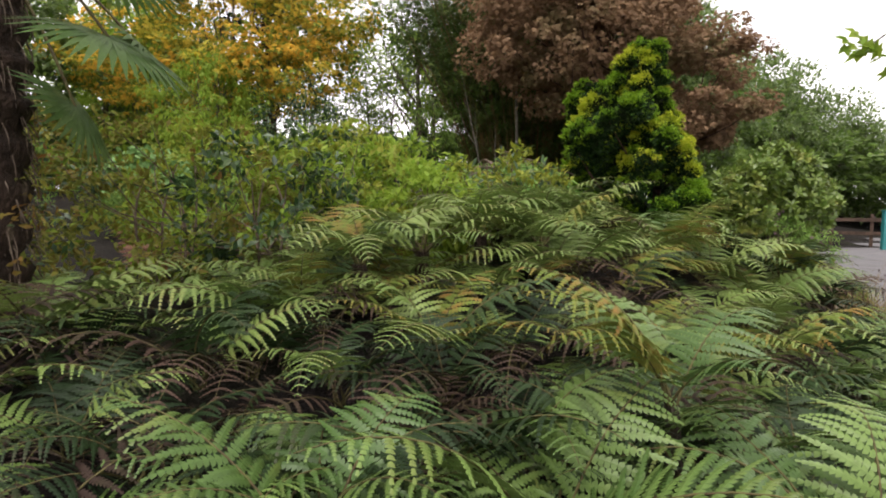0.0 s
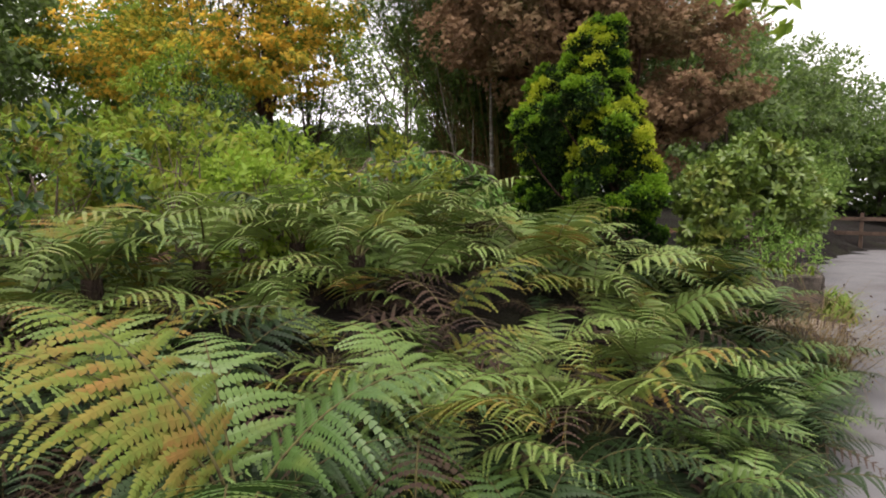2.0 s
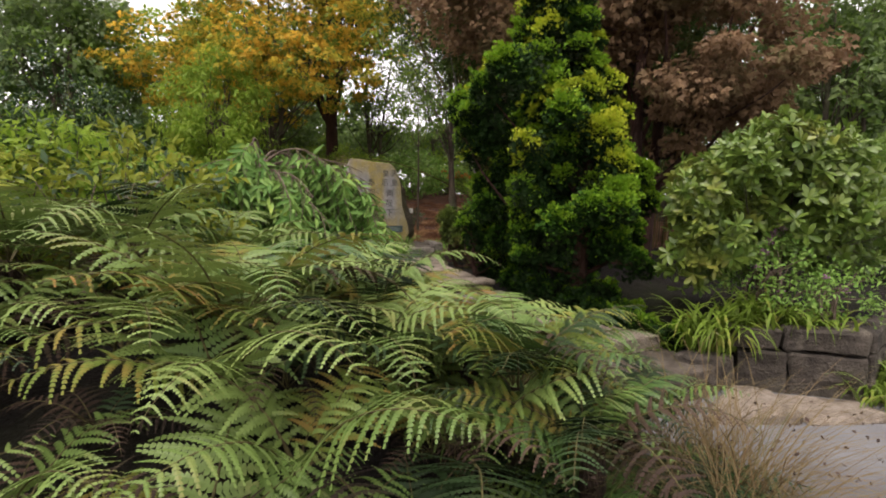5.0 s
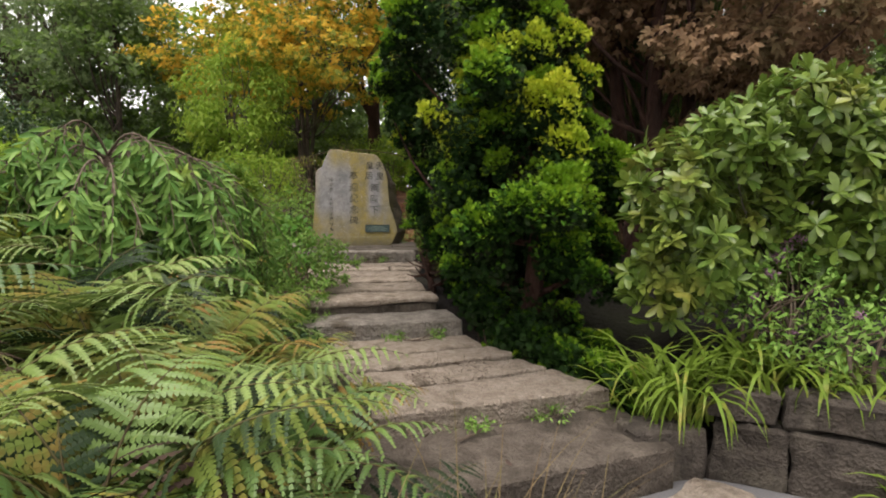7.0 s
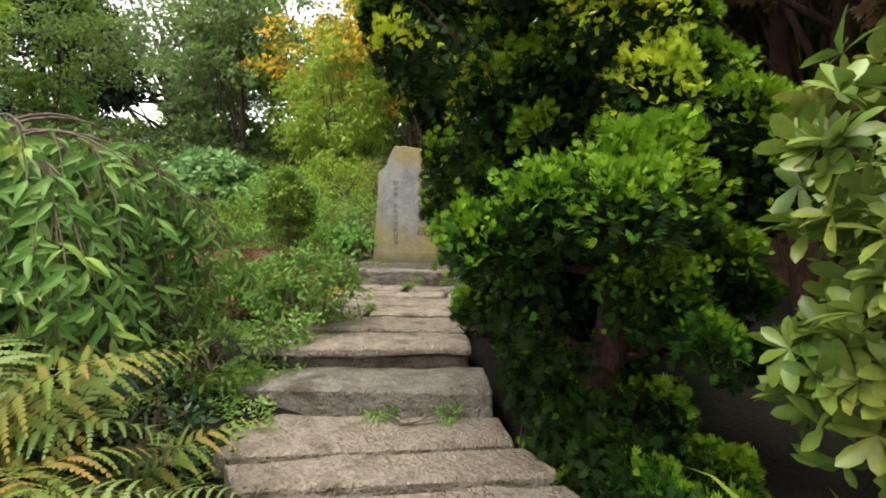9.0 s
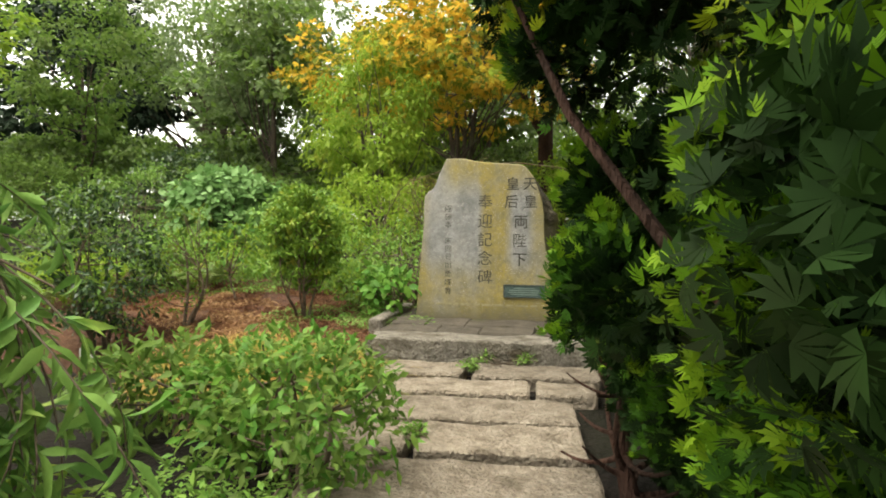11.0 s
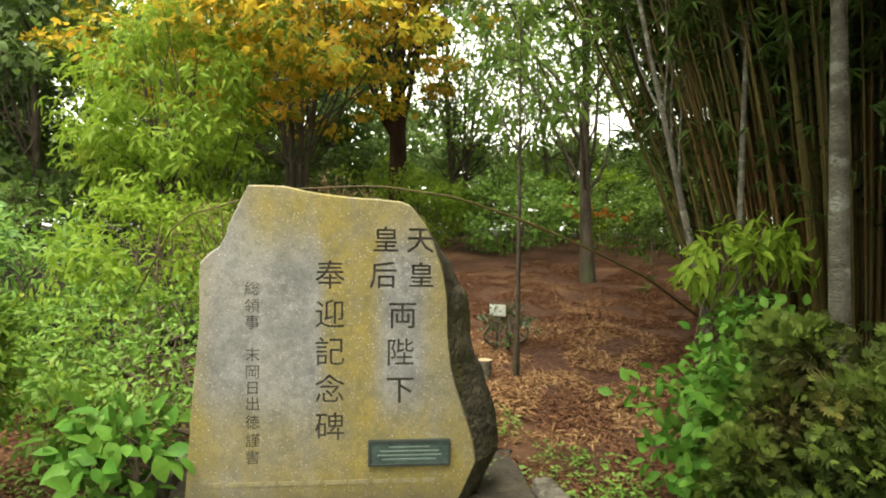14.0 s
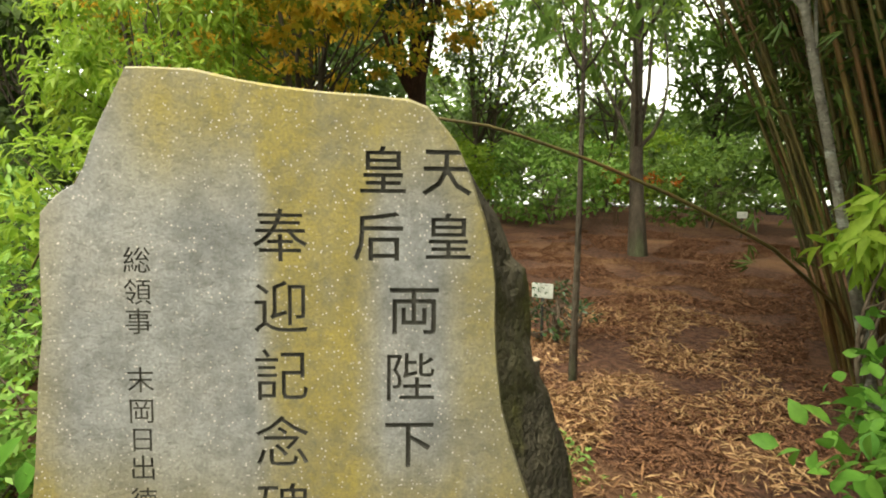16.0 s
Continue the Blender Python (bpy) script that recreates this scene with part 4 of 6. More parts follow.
rhododendron(5.05, 8.95, [(0, 0.2, 1.0, 0.85, 0.75, 0.62), (-0.5, -0.2, 0.75, 0.45, 0.45, 0.45), (0.55, 0.25, 0.9, 0.65, 0.65, 0.55), (-0.72, -0.5, 0.5, 0.28, 0.25, 0.25), (0.3, 0.0, 1.4, 0.5, 0.5, 0.35), (-0.68, -0.6, 1.1, 0.28, 0.28, 0.35),
                         (-0.35, -0.5, 1.35, 0.32, 0.3, 0.28), (-0.55, -0.7, 0.75, 0.26, 0.25, 0.28), (0.0, -0.3, 1.6, 0.3, 0.3, 0.22)], 1500, 41, 0.112)


# weeping cherry: bare arching canes with hanging twigs of long leaves
def weeping_tree(x, y, seed):
    rng = np.random.default_rng(seed)
    t = thing("weeping_cherry", x, y, gz(x, y), "low weeping cherry with arching bare canes and hanging leaves", "tree")
    canes, twigs, P, A, N = [tube(curve((0, 0, -0.1), (0.1, 0, 1.2), (0.1, 0.05, 0), 7), np.linspace(0.05, 0.035, 7), 7)], [], [], [], []
    for k in range(40):
        a = k * 2.4
        reach = rng.uniform(0.55, 1.15)
        d = np.array([math.cos(a), math.sin(a), 0])
        top = np.array([0.1, 0, 1.05 + rng.uniform(-0.1, 0.25)])
        end = top + d * reach - np.array([0, 0, rng.uniform(0.0, 0.35)])
        arch = curve(top * np.array([1, 1, 0.95]), end, np.array([0, 0, rng.uniform(0.08, 0.2)]), 9)
        canes.append(tube(arch, np.linspace(0.011, 0.003, 9), 5))
        for s in range(17):
            f = rng.uniform(0.2, 1.0)
            p0 = arch[int(f * 8)]
            ln = rng.uniform(0.3, 1.15) * (0.5 + 0.5 * f)
            p1 = p0 + d * rng.uniform(0.0, 0.28) + rng.normal(size=3) * 0.13 - np.array([0, 0, ln])
            p1[2] = max(p1[2], 0.12)
            tw = curve(p0, p1, d * 0.08, 6)
            twigs.append(tube(tw, np.linspace(0.004, 0.002, 6), 3))
            m = int(8 + 22 * ln)
            ff = rng.uniform(0.05, 1, m)
            pts = np.stack([np.interp(ff, np.linspace(0, 1, 6), tw[:, i]) for i in range(3)], 1)
            P.append(pts)
            A.append(rng.normal(size=(m, 3)) * np.array([0.8, 0.8, 0.4]) + d * 0.35 - np.array([0, 0, 0.6]))
            N.append(d * 0.9 + np.array([0, 0, 0.5]) + rng.normal(size=(m, 3)) * 0.35)
    wood(t, ("cane",), (canes,), M_TWIG)
    part("hanging_twig", np_mesh("hanging_twig", *join(*twigs), M_TWIG), t)["kind"] = "stuff"
    P, A, N = (np.concatenate(q) for q in (P, A, N))
    part("foliage", np_mesh("foliage", *blades(leaf_shape(0.25, 0.3, 0.07, 0.4), P, unit(A), unit(N), 0.115 * rng.uniform(0.6, 1.3, len(P))), M_CHERRY), t)


weeping_tree(0.55, 7.3, 51)


# ferns
def frond_mesh(name, length, pairs, pinnules, seed, mat, rise=68, fall=-35, width=0.24):
    rng = np.random.default_rng(seed)
    n = 24
    s = np.linspace(0, 1, n)
    th = np.radians(rise + (fall - rise) * s ** 1.15)
    step = length / (n - 1)
    y, z = np.r_[0, np.cumsum(np.cos(th[:-1]) * step)], np.r_[0, np.cumsum(np.sin(th[:-1]) * step)]
    xb = 0.03 * length * np.sin(s * 3 + rng.uniform(0, 6))
    spine = np.stack([xb, y, z], 1)
    tang = unit(np.gradient(spine, axis=0))
    stalk = tube(spine[::2], np.linspace(0.007, 0.0015, len(spine[::2])), 4)
    V, F = [stalk[0]], [np.concatenate([stalk[1][:, [0, 1, 2]], stalk[1][:, [0, 2, 3]]])]
    k0 = len(stalk[0])
    for i in range(pairs):
        f = 0.16 + 0.83 * (i + 0.5) / pairs
        prof = min(1.0, 0.45 + (f - 0.16) / 0.22) * (1 - max(0, (f - 0.38) / 0.62) ** 1.3)
        L = length * width * max(prof, 0.06)
        o = np.array([np.interp(f, s, spine[:, k]) for k in range(3)])
        tg = unit(np.array([np.interp(f, s, tang[:, k]) for k in range(3)]))
        side = np.array([1.0, 0, 0])
        up = unit(np.cross(side, tg))
        for sgn in (-1, 1):
            jit = rng.normal(size=3) * 0.1
            a0 = unit(sgn * side * 0.93 + tg * 0.33 + up * 0.12 + jit)
            m = max(4, int(pinnules * (0.35 + 0.65 * prof)))
            q = (np.arange(m) + 0.5) / m
            droop = rng.uniform(0.2, 0.55)
            rib = o + a0 * (L * q)[:, None] - np.array([0, 0, 1.0]) * (droop * L * q ** 2)[:, None]
            rt = unit(a0[None] - np.array([0, 0, 1.0]) * (2 * droop * q)[:, None])
            perp = unit(np.cross(rt, np.broadcast_to(unit(up + 0.35 * sgn * side), rt.shape)))
            w = L / m
            pl = L * 0.092 * np.minimum(1, 0.6 + 3 * q) * (1 - q) ** 0.7 + 0.003
            for ps in (-1, 1):
                b0, b1 = rib - rt * w * 0.5, rib + rt * w * 0.5
                tip = rib + ps * perp * pl[:, None] + rt * (w * 0.35)
                tip[:, 2] -= pl * 0.18
                toe = b0 + rt * (w * 0.12) + ps * perp * (pl * 0.6)[:, None]
                toe[:, 2] -= pl * 0.1
                rows = (b0, b1, tip, b0, tip, toe)
                tri = np.stack(rows if ps > 0 else [rows[i] for i in (1, 0, 2, 4, 3, 5)], 1).reshape(-1, 3)
                V.append(tri)
                F.append(np.arange(len(tri)).reshape(-1, 3) + k0)
                k0 += len(tri)
    idx = np.concatenate([np.full(len(f), 1 if j == 0 else 0) for j, f in enumerate(F)])
    return np_mesh(name, np.concatenate(V), np.concatenate(F), [mat, M_STALK], idx)


NEAR_FRONDS = [frond_mesh("frond", 1.0, 17, 13, 60 + k, M_FROND, r, f, w * 1.12) for k, (r, f, w) in enumerate(((70, -40, 0.25), (62, -25, 0.27), (75, -55, 0.23), (55, -15, 0.26)))]
FAR_FRONDS = [frond_mesh("frond", 1.0, 17, 10, 70 + k, M_FROND_PALE, r, f, w) for k, (r, f, w) in enumerate(((70, -40, 0.25), (62, -25, 0.27), (75, -55, 0.23), (55, -15, 0.26)))]


def recoloured(me, mat):
    c = me.copy()
    c.materials[0] = mat
    return c


NEAR_PALE = [recoloured(m, M_FROND_PALE) for m in NEAR_FRONDS]
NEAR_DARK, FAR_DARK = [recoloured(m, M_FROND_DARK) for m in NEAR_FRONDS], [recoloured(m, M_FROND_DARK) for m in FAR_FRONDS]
WITHERED = [frond_mesh("withered_frond", 1.0, 15, 9, 80 + k, M_FROND_BROWN, r, f, 0.2) for k, (r, f) in enumerate(((55, -75), (45, -80), (62, -60)))]
TURNING = [recoloured(NEAR_FRONDS[1], M_FROND_RUST), recoloured(FAR_FRONDS[3], M_FROND_RUST)]


def fern(x, y, size, count, rng, near, brown=0.15, rust=0.0, dark=0.3, label="arching green fern with long feathery fronds", lift=0.0, pale=False):
    t = thing("fern", x, y, gz(x, y) + lift, label, "fern", "ferns in the bed", turn=float(rng.uniform(0, 360)))
    base_set = (NEAR_PALE if pale else NEAR_FRONDS, NEAR_DARK) if near else (FAR_FRONDS, FAR_DARK)
    if lift > 0.1:
        part("stump", np_mesh("stump", *tube(((0, 0, -lift - 0.1), (0, 0, -lift * 0.4), (0, 0, 0.04)), (0.07, 0.06, 0.05), 8), M_FIBRE), t, "dark fibrous stump")
    for k in range(count):
        az = 360 * k / count + rng.uniform(-18, 18)
        s = size * rng.uniform(0.75, 1.12)
        u = rng.random()
        if u < brown:
            me, lab = WITHERED[rng.integers(3)], "withered brown frond"
        elif u < brown + rust:
            me, lab = TURNING[0 if near else 1], "frond turning yellow and rust"
        else:
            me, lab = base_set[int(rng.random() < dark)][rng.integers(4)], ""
        o = part("withered_frond" if lab.startswith("with") else "frond", me, t, lab)
        o.matrix_basis = pose(0, 0, 0, rng.uniform(-14, 10), rng.uniform(-14, 14), az) @ Matrix.Scale(s, 4)
    return t


def plant_ferns():
    rng = np.random.default_rng(90)
    for i, gx in enumerate(np.arange(-3.6, 4.4, 0.5)):
        for j, gy in enumerate(np.arange(-1.8, 7.6, 0.5)):
            x, y = gx + rng.uniform(-0.17, 0.17) + 0.25 * (j % 2), gy + rng.uniform(-0.17, 0.17)
            d = float(edge_distance(np.array([x]), np.array([y]))[0])
            u, v = 0.845 * x + 0.535 * y, -0.535 * x + 0.845 * y
            if d < (0.16 if x < 2.6 else 0.24) or d > 4.3 or (u > 5.95 and v > 3.3) or (u > 5.4 and v > 5.0) or v > 5.8 or (x - 0.75) ** 2 + (y - 7.75) ** 2 < 0.75 ** 2:
                continue
            if (y > 4.7 and x < 0.75) or (d > 2.6 and rng.random() < 0.2):
                continue
            near = d < 1.25 or (x > 2 and d < 1.9)
            size = 0.62 if d < 0.32 else 0.76 if d < 0.6 else (0.84 if d < 1.7 else 0.9)
            size *= 1.08 if x > 1.9 and d > 0.6 else 1.0
            back = y > 3.0 and d > 0.9
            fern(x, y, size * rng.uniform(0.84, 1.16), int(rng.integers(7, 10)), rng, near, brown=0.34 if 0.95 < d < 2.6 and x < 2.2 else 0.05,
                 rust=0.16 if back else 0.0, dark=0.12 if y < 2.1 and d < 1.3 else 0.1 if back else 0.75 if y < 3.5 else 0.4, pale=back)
    # low layer in near-black tones stands for the shade between ferns
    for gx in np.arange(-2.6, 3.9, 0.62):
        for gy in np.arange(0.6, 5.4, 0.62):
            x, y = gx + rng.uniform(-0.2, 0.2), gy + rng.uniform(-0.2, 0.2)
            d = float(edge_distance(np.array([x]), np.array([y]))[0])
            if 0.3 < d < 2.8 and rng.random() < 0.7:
                fern(x, y, 0.55, 6, rng, False, brown=0.7, dark=1.0, label="low fern darkened for shade with withered brown fronds")
    for x, y, size in ((3.6, 5.3, 0.95), (3.3, 5.95, 1.05), (3.75, 5.75, 0.8), (3.25, 5.45, 1.0), (2.95, 5.75, 1.1), (2.6, 6.45, 1.2), (2.25, 6.1, 1.25), (2.15, 6.75, 1.15), (1.75, 6.3, 1.25), (3.0, 6.35, 0.95)):
        fern(x, y, size * 0.86, 13, rng, True, brown=0.12, rust=0.2, dark=0.32, lift=0.34 if x > 2.8 else 0.22, pale=x < 3.2)
    for x, y, size in ((1.3, 1.7, 1.05), (0.35, 1.75, 1.0), (-0.4, 1.65, 0.95)):
        fern(x, y, size, 9, rng, True, brown=0.0, dark=0.15, lift=0.14)
    for a, b in zip(EDGE[4:9], EDGE[5:10]):
        m = unit(np.array([a[1] - b[1], b[0] - a[0]]))
        for f in (0.1, 0.45, 0.8):
            x, y = a + (b - a) * f + m * rng.uniform(0.2, 0.3)
            fern(x, y, 0.66, 8, rng, True, brown=0.08, dark=0.5)
    for u, v, size in ((5.75, 4.1, 0.72), (5.85, 3.65, 0.75), (5.6, 4.7, 0.7), (5.82, 4.45, 0.6), (5.5, 5.1, 0.6), (5.55, 3.9, 0.85)):
        fern(*uv(u, v), size, 12, rng, True, brown=0.12, rust=0.14, dark=0.34, lift=0.2, pale=v > 4.2)
    raised = thing("fern", 0.9, 2.2, gz(0.9, 2.2), "fern with long raised fronds turning yellow and rust", "fern", "ferns in the bed")
    part("stump", np_mesh("stump", *tube(((0.1, 0.12, -0.1), (0.05, 0.06, 0.2), (0, 0, 0.52)), (0.04, 0.035, 0.03), 8), M_BARK), raised, "thin grey leaning stump")
    for az, tilt, sz in ((78, -16, 1.05), (98, -12, 1.0), (114, -6, 0.85), (30, -5, 0.95), (-60, 0, 0.95), (200, 0, 0.8)):
        o = part("frond", TURNING[0] if 70 < az < 120 else NEAR_FRONDS[1], raised, "frond turning yellow and rust" if 70 < az < 120 else "")
        o.matrix_basis = pose(0, 0, 0.5, -tilt, 0, az) @ Matrix.Scale(sz * 0.9, 4)
    fern(1.3, 3.1, 0.9, 8, rng, True, brown=0.05, rust=0.3, dark=0.2, label="tall fern with fronds turning yellow and rust", lift=0.2)
    fern(2.0, 5.2, 1.0, 9, rng, True, brown=0.05, rust=0.6, dark=0.0, label="fern with fronds turning yellow and rust", lift=0.1)


plant_ferns()


# ---- shrubs behind the ferns ----
for k, (x, y, r, h, mat, lab, leaf) in enumerate((
        (-3.3, 3.7, 0.95, 1.45, M_AUTUMN, "loose shrub of small leaves turning olive and bronze", 0.07), (-2.2, 4.7, 1.0, 1.6, M_AUTUMN, "loose shrub of small leaves turning olive and bronze", 0.075),
        (-1.0, 5.5, 0.85, 1.5, M_OLIVE, "leafy yellow-green deciduous shrub", 0.09), (0.55, 5.85, 0.75, 1.2, M_OLIVE, "leafy yellow-green deciduous shrub", 0.085),
        (-0.9, 6.9, 0.95, 1.55, M_LIGHT, "bright green leafy shrub", 0.1), (-2.6, 6.6, 1.1, 1.8, M_OLIVE, "tall leafy yellow-green shrub", 0.1),
        (-4.4, 5.4, 1.2, 1.9, M_AUTUMN, "tall shrub of small leaves turning olive and bronze", 0.085), (-1.3, 4.3, 0.62, 1.3, M_DARK, "dense glossy blue-green evergreen shrub", 0.085),
        (-0.15, 5.0, 0.5, 0.95, M_LIGHT, "bright green leafy shrub", 0.08), (-0.35, 6.0, 0.6, 1.5, M_LIGHT, "bright green leafy shrub", 0.09))):
    shrub("deciduous_shrub", x, y, lab, r, h, int(95 * r), 34, leaf, mat, 200 + k, rc=0.15, low=0.05, second=(M_DARK if k % 3 == 0 else M_LIGHT, 0.25), shell=0.62, flat=0.45)
for k, (x, y, r, h) in enumerate(((-1.85, 7.3, 0.6, 2.6), (-1.45, 7.6, 0.5, 2.1))):
    shrub("evergreen_shrub", x, y, "dense dark glossy evergreen shrub", r, h, 80, 52, 0.052, M_DARK, 220 + k, rc=0.15, low=0.1, second=(M_LIGHT, 0.12))
rk = np.random.default_rng(97)
for x, y, size in ((0.3, 4.55, 0.95), (0.8, 4.95, 0.9), (-0.15, 4.15, 0.9), (0.5, 5.3, 0.85), (1.15, 5.35, 0.9), (1.25, 5.95, 0.9), (-0.55, 3.75, 0.9), (0.75, 4.3, 0.9)):
    fern(x, y, size, 10, rk, True, brown=0.05, rust=0.08, dark=0.08, label="tall pale green fern behind the bed", lift=0.28, pale=True)


# fan palm
def fan_palm(x, y, seed):
    rng = np.random.default_rng(seed)
    t = thing("fan_palm", x, y, gz(x, y), "hairy-trunked fan palm with pleated green fronds", "palm")
    pts = curve((0, 0, -0.1), (0.05, 0.1, 3.1), (0.05, 0, 0), 40)
    rad = 0.15 + 0.035 * np.sin(np.arange(40) * 2.1) + rng.uniform(-0.012, 0.012, 40)
    part("trunk", np_mesh("trunk", *tube(pts, rad, 12), M_FIBRE), t)
    hair = []
    for k in range(420):
        a, z = rng.uniform(0, 6.28), rng.uniform(0.2, 3.0)
        p = np.array([math.cos(a) * 0.16, math.sin(a) * 0.16 + 0.05, z])
        hair.append(tube(curve(p, p + np.array([math.cos(a) * 0.09, math.sin(a) * 0.09, -rng.uniform(0.1, 0.35)]), np.array([math.cos(a), math.sin(a), 0]) * 0.03, 4), (0.006, 0.005, 0.004, 0.002), 3))
    part("fibre_hair", np_mesh("fibre_hair", *join(*hair), M_TWIG), t)
    for k, (ex, ey, ez, r, sag) in enumerate(((0.95, -0.3, 1.75, 0.5, 0.5), (0.6, -0.5, 2.45, 0.55, 0.1), (1.3, -0.2, 2.5, 0.6, 0.1), (0.5, 0.1, 1.45, 0.45, 0.8), (-0.2, -0.7, 2.6, 0.6, 0.1),
                                              (0.3, 0.9, 2.6, 0.6, 0.1), (-0.9, 0.2, 2.7, 0.6, 0.1), (0.75, 0.35, 1.9, 0.45, 0.7))):
        end = np.array([ex, ey, ez])
        fr = part("frond", np_mesh("petiole", *tube(curve((0, 0.05, 2.4), end, (0, 0, 0.15), 7), np.linspace(0.014, 0.009, 7), 5), M_STALK), t)
        d = unit(np.array([ex, ey, -sag]))
        side = unit(np.cross(d, [0, 0, 1.0]))
        nrm = np.cross(side, d)
        ang = np.radians(np.linspace(-125, 125, 34))
        axis = np.cos(ang)[:, None] * d + np.sin(ang)[:, None] * side + 0.1 * nrm
        part("blade", np_mesh("blade", *blades(leaf_shape(0.11, 0.35, 0.012, 0.5), np.repeat(end[None], 34, 0), unit(axis), np.repeat(nrm[None], 34, 0),
                                              r * (1 - 0.12 * np.abs(np.sin(ang / 2))) * rng.uniform(0.9, 1.05, 34)), M_PALM), fr)


fan_palm(-2.75, 3.45, 230)


# ---- small plants by the steps ----
def strap_clump(name, x, y, label, n, length, width, mat, seed, category="grass", spread=0.5, lean=0.75, heads=0, z=None, foot=0.1, rise=(60, 88), single=False, fall=(-70, 25)):
    """A tuft of arching ribbon leaves."""
    rng = np.random.default_rng(seed)
    t = thing(name, x, y, gz(x, y) if z is None else z, label, category)
    V, F, k0, tips = [], [], 0, []
    for k in range(n):
        a = rng.uniform(0, 2 * math.pi)
        L = length * rng.uniform(0.55, 1.15)
        d = np.array([math.cos(a), math.sin(a), 0])
        s = np.linspace(0, 1, 7)
        e0, e1 = radians(rng.uniform(*rise)), radians(rng.uniform(*fall) * spread * 2)
        th = e0 + (e1 - e0) * s
        h = np.r_[0, np.cumsum(np.cos(th[:-1]))] * L / 6 * lean
        v = np.r_[0, np.cumsum(np.sin(th[:-1]))] * L / 6
        base = np.array([rng.normal() * foot, rng.normal() * foot, -0.02])
        P = base + d * h[:, None] + np.array([0, 0, 1.0]) * v[:, None]
        side = np.array([-d[1], d[0], 0]) * (width * np.minimum(1, 0.6 + s * 2) * (1 - s ** 3) * 0.5 + 0.0006)[:, None]
        V.append(np.stack([P - side, P + side], 1).reshape(-1, 3))
        F.append(np.array([[2 * i, 2 * i + 1, 2 * i + 3, 2 * i + 2] for i in range(6)]) + k0)
        k0 += 14
        tips.append(P[-1])
    if single:
        for k, (v, f) in enumerate(zip(V, F)):
            part("leaf", np_mesh("leaf", v, f - 14 * k, mat), t)
    else:
        part("blades", np_mesh("blades", np.concatenate(V), np.concatenate(F), mat), t)["kind"] = "stuff"
    if heads:
        pick = np.array(tips)[rng.choice(len(tips), heads)]
        pick = pick[pick[:, 2] > 0.05]
        h = part("seed_heads", np_mesh("seed_heads", *blades(LEAF_WIDE, pick, rng.normal(size=pick.shape), rng.normal(size=pick.shape), 0.022), M_SEED), t, "dark dry seed heads")
        h["kind"] = "stuff"
    return t


for k, (x, y, n, L) in enumerate(((4.42, 8.02, 105, 0.8), (4.25, 8.2, 70, 0.75), (4.75, 8.2, 65, 0.72), (5.0, 8.15, 40, 0.6), (5.75, 8.15, 110, 0.62), (6.1, 8.9, 90, 0.6), (5.3, 8.2, 28, 0.5), (5.68, 7.85, 120, 0.6), (5.85, 8.25, 110, 0.6))):
    strap_clump("daylily_clump", x, y, "clump of arching green strap leaves yellowing at the tips", n, L, 0.026, M_STRAP, 240 + k, "perennial", single=True, spread=0.7, fall=(-80, -5))
for k, (x, y, n) in enumerate(((4.15, 5.35, 300), (4.22, 5.7, 340), (4.05, 6.0, 300))):
    strap_clump("seeding_grass", x, y, "tan arching grass tuft with dark seed heads", n, 1.05, 0.0032, M_GRASS_TAN, 260 + k, heads=110, foot=0.07, spread=0.4, lean=0.9, rise=(45, 85))
for k, (x, y, n) in enumerate(((-0.05, 9.95, 900), (-0.55, 9.75, 900), (-0.35, 10.15, 900), (-0.95, 9.85, 900), (0.1, 10.25, 700), (-0.2, 9.55, 700), (-1.3, 9.75, 800), (-0.75, 10.25, 800), (-1.2, 10.15, 700), (-0.7, 9.4, 600))):
    strap_clump("golden_grass", x, y, "low mounded golden grass turning orange", n, 0.36, 0.006, M_GRASS_GOLD, 270 + k, spread=0.6, lean=1.0, foot=0.19, rise=(30, 70), fall=(-80, -45))
for k, (x, y) in enumerate(((-2.0, 13.2), (-1.6, 13.5), (-2.4, 13.7))):
    strap_clump("iris_clump", x, y, "fan of upright green and rusty strap leaves", 70, 0.85, 0.028, M_STRAP, 280 + k, "perennial", spread=0.3, lean=0.6, single=True)

shrub("low_shrub", 1.0, 9.05, "low green shrub leaning over the upper steps", 0.42, 0.62, 75, 30, 0.055, M_GREEN, 300, rc=0.1, low=0.04, second=(M_BIGHERB, 0.3))
shrub("low_shrub", 0.45, 9.25, "low green leafy plant at the edge of the steps", 0.4, 0.55, 40, 22, 0.07, M_BIGHERB, 301, rc=0.12, low=0.05)
shrub("low_shrub", 0.0, 9.0, "low green leafy plant at the edge of the steps", 0.45, 0.5, 46, 20, 0.08, M_GREEN, 302, rc=0.13, low=0.05)
shrub("low_shrub", 1.35, 8.55, "low green leafy plant at the edge of the steps", 0.28, 0.3, 26, 20, 0.055, M_HERB, 303, rc=0.1, low=0.05)
shrub("low_shrub", 1.55, 7.95, "low green leafy plant at the edge of the steps", 0.32, 0.38, 28, 22, 0.05, M_GREEN, 307, rc=0.1, low=0.05)
shrub("low_shrub", 1.05, 8.0, "low green leafy plant at the edge of the steps", 0.35, 0.42, 30, 22, 0.055, M_GREEN, 308, rc=0.1, low=0.05, second=(M_LIGHT, 0.3))
shrub("low_shrub", 1.9, 7.55, "low green leafy plant at the edge of the steps", 0.3, 0.35, 26, 20, 0.055, M_DARK, 304, rc=0.1, low=0.05)
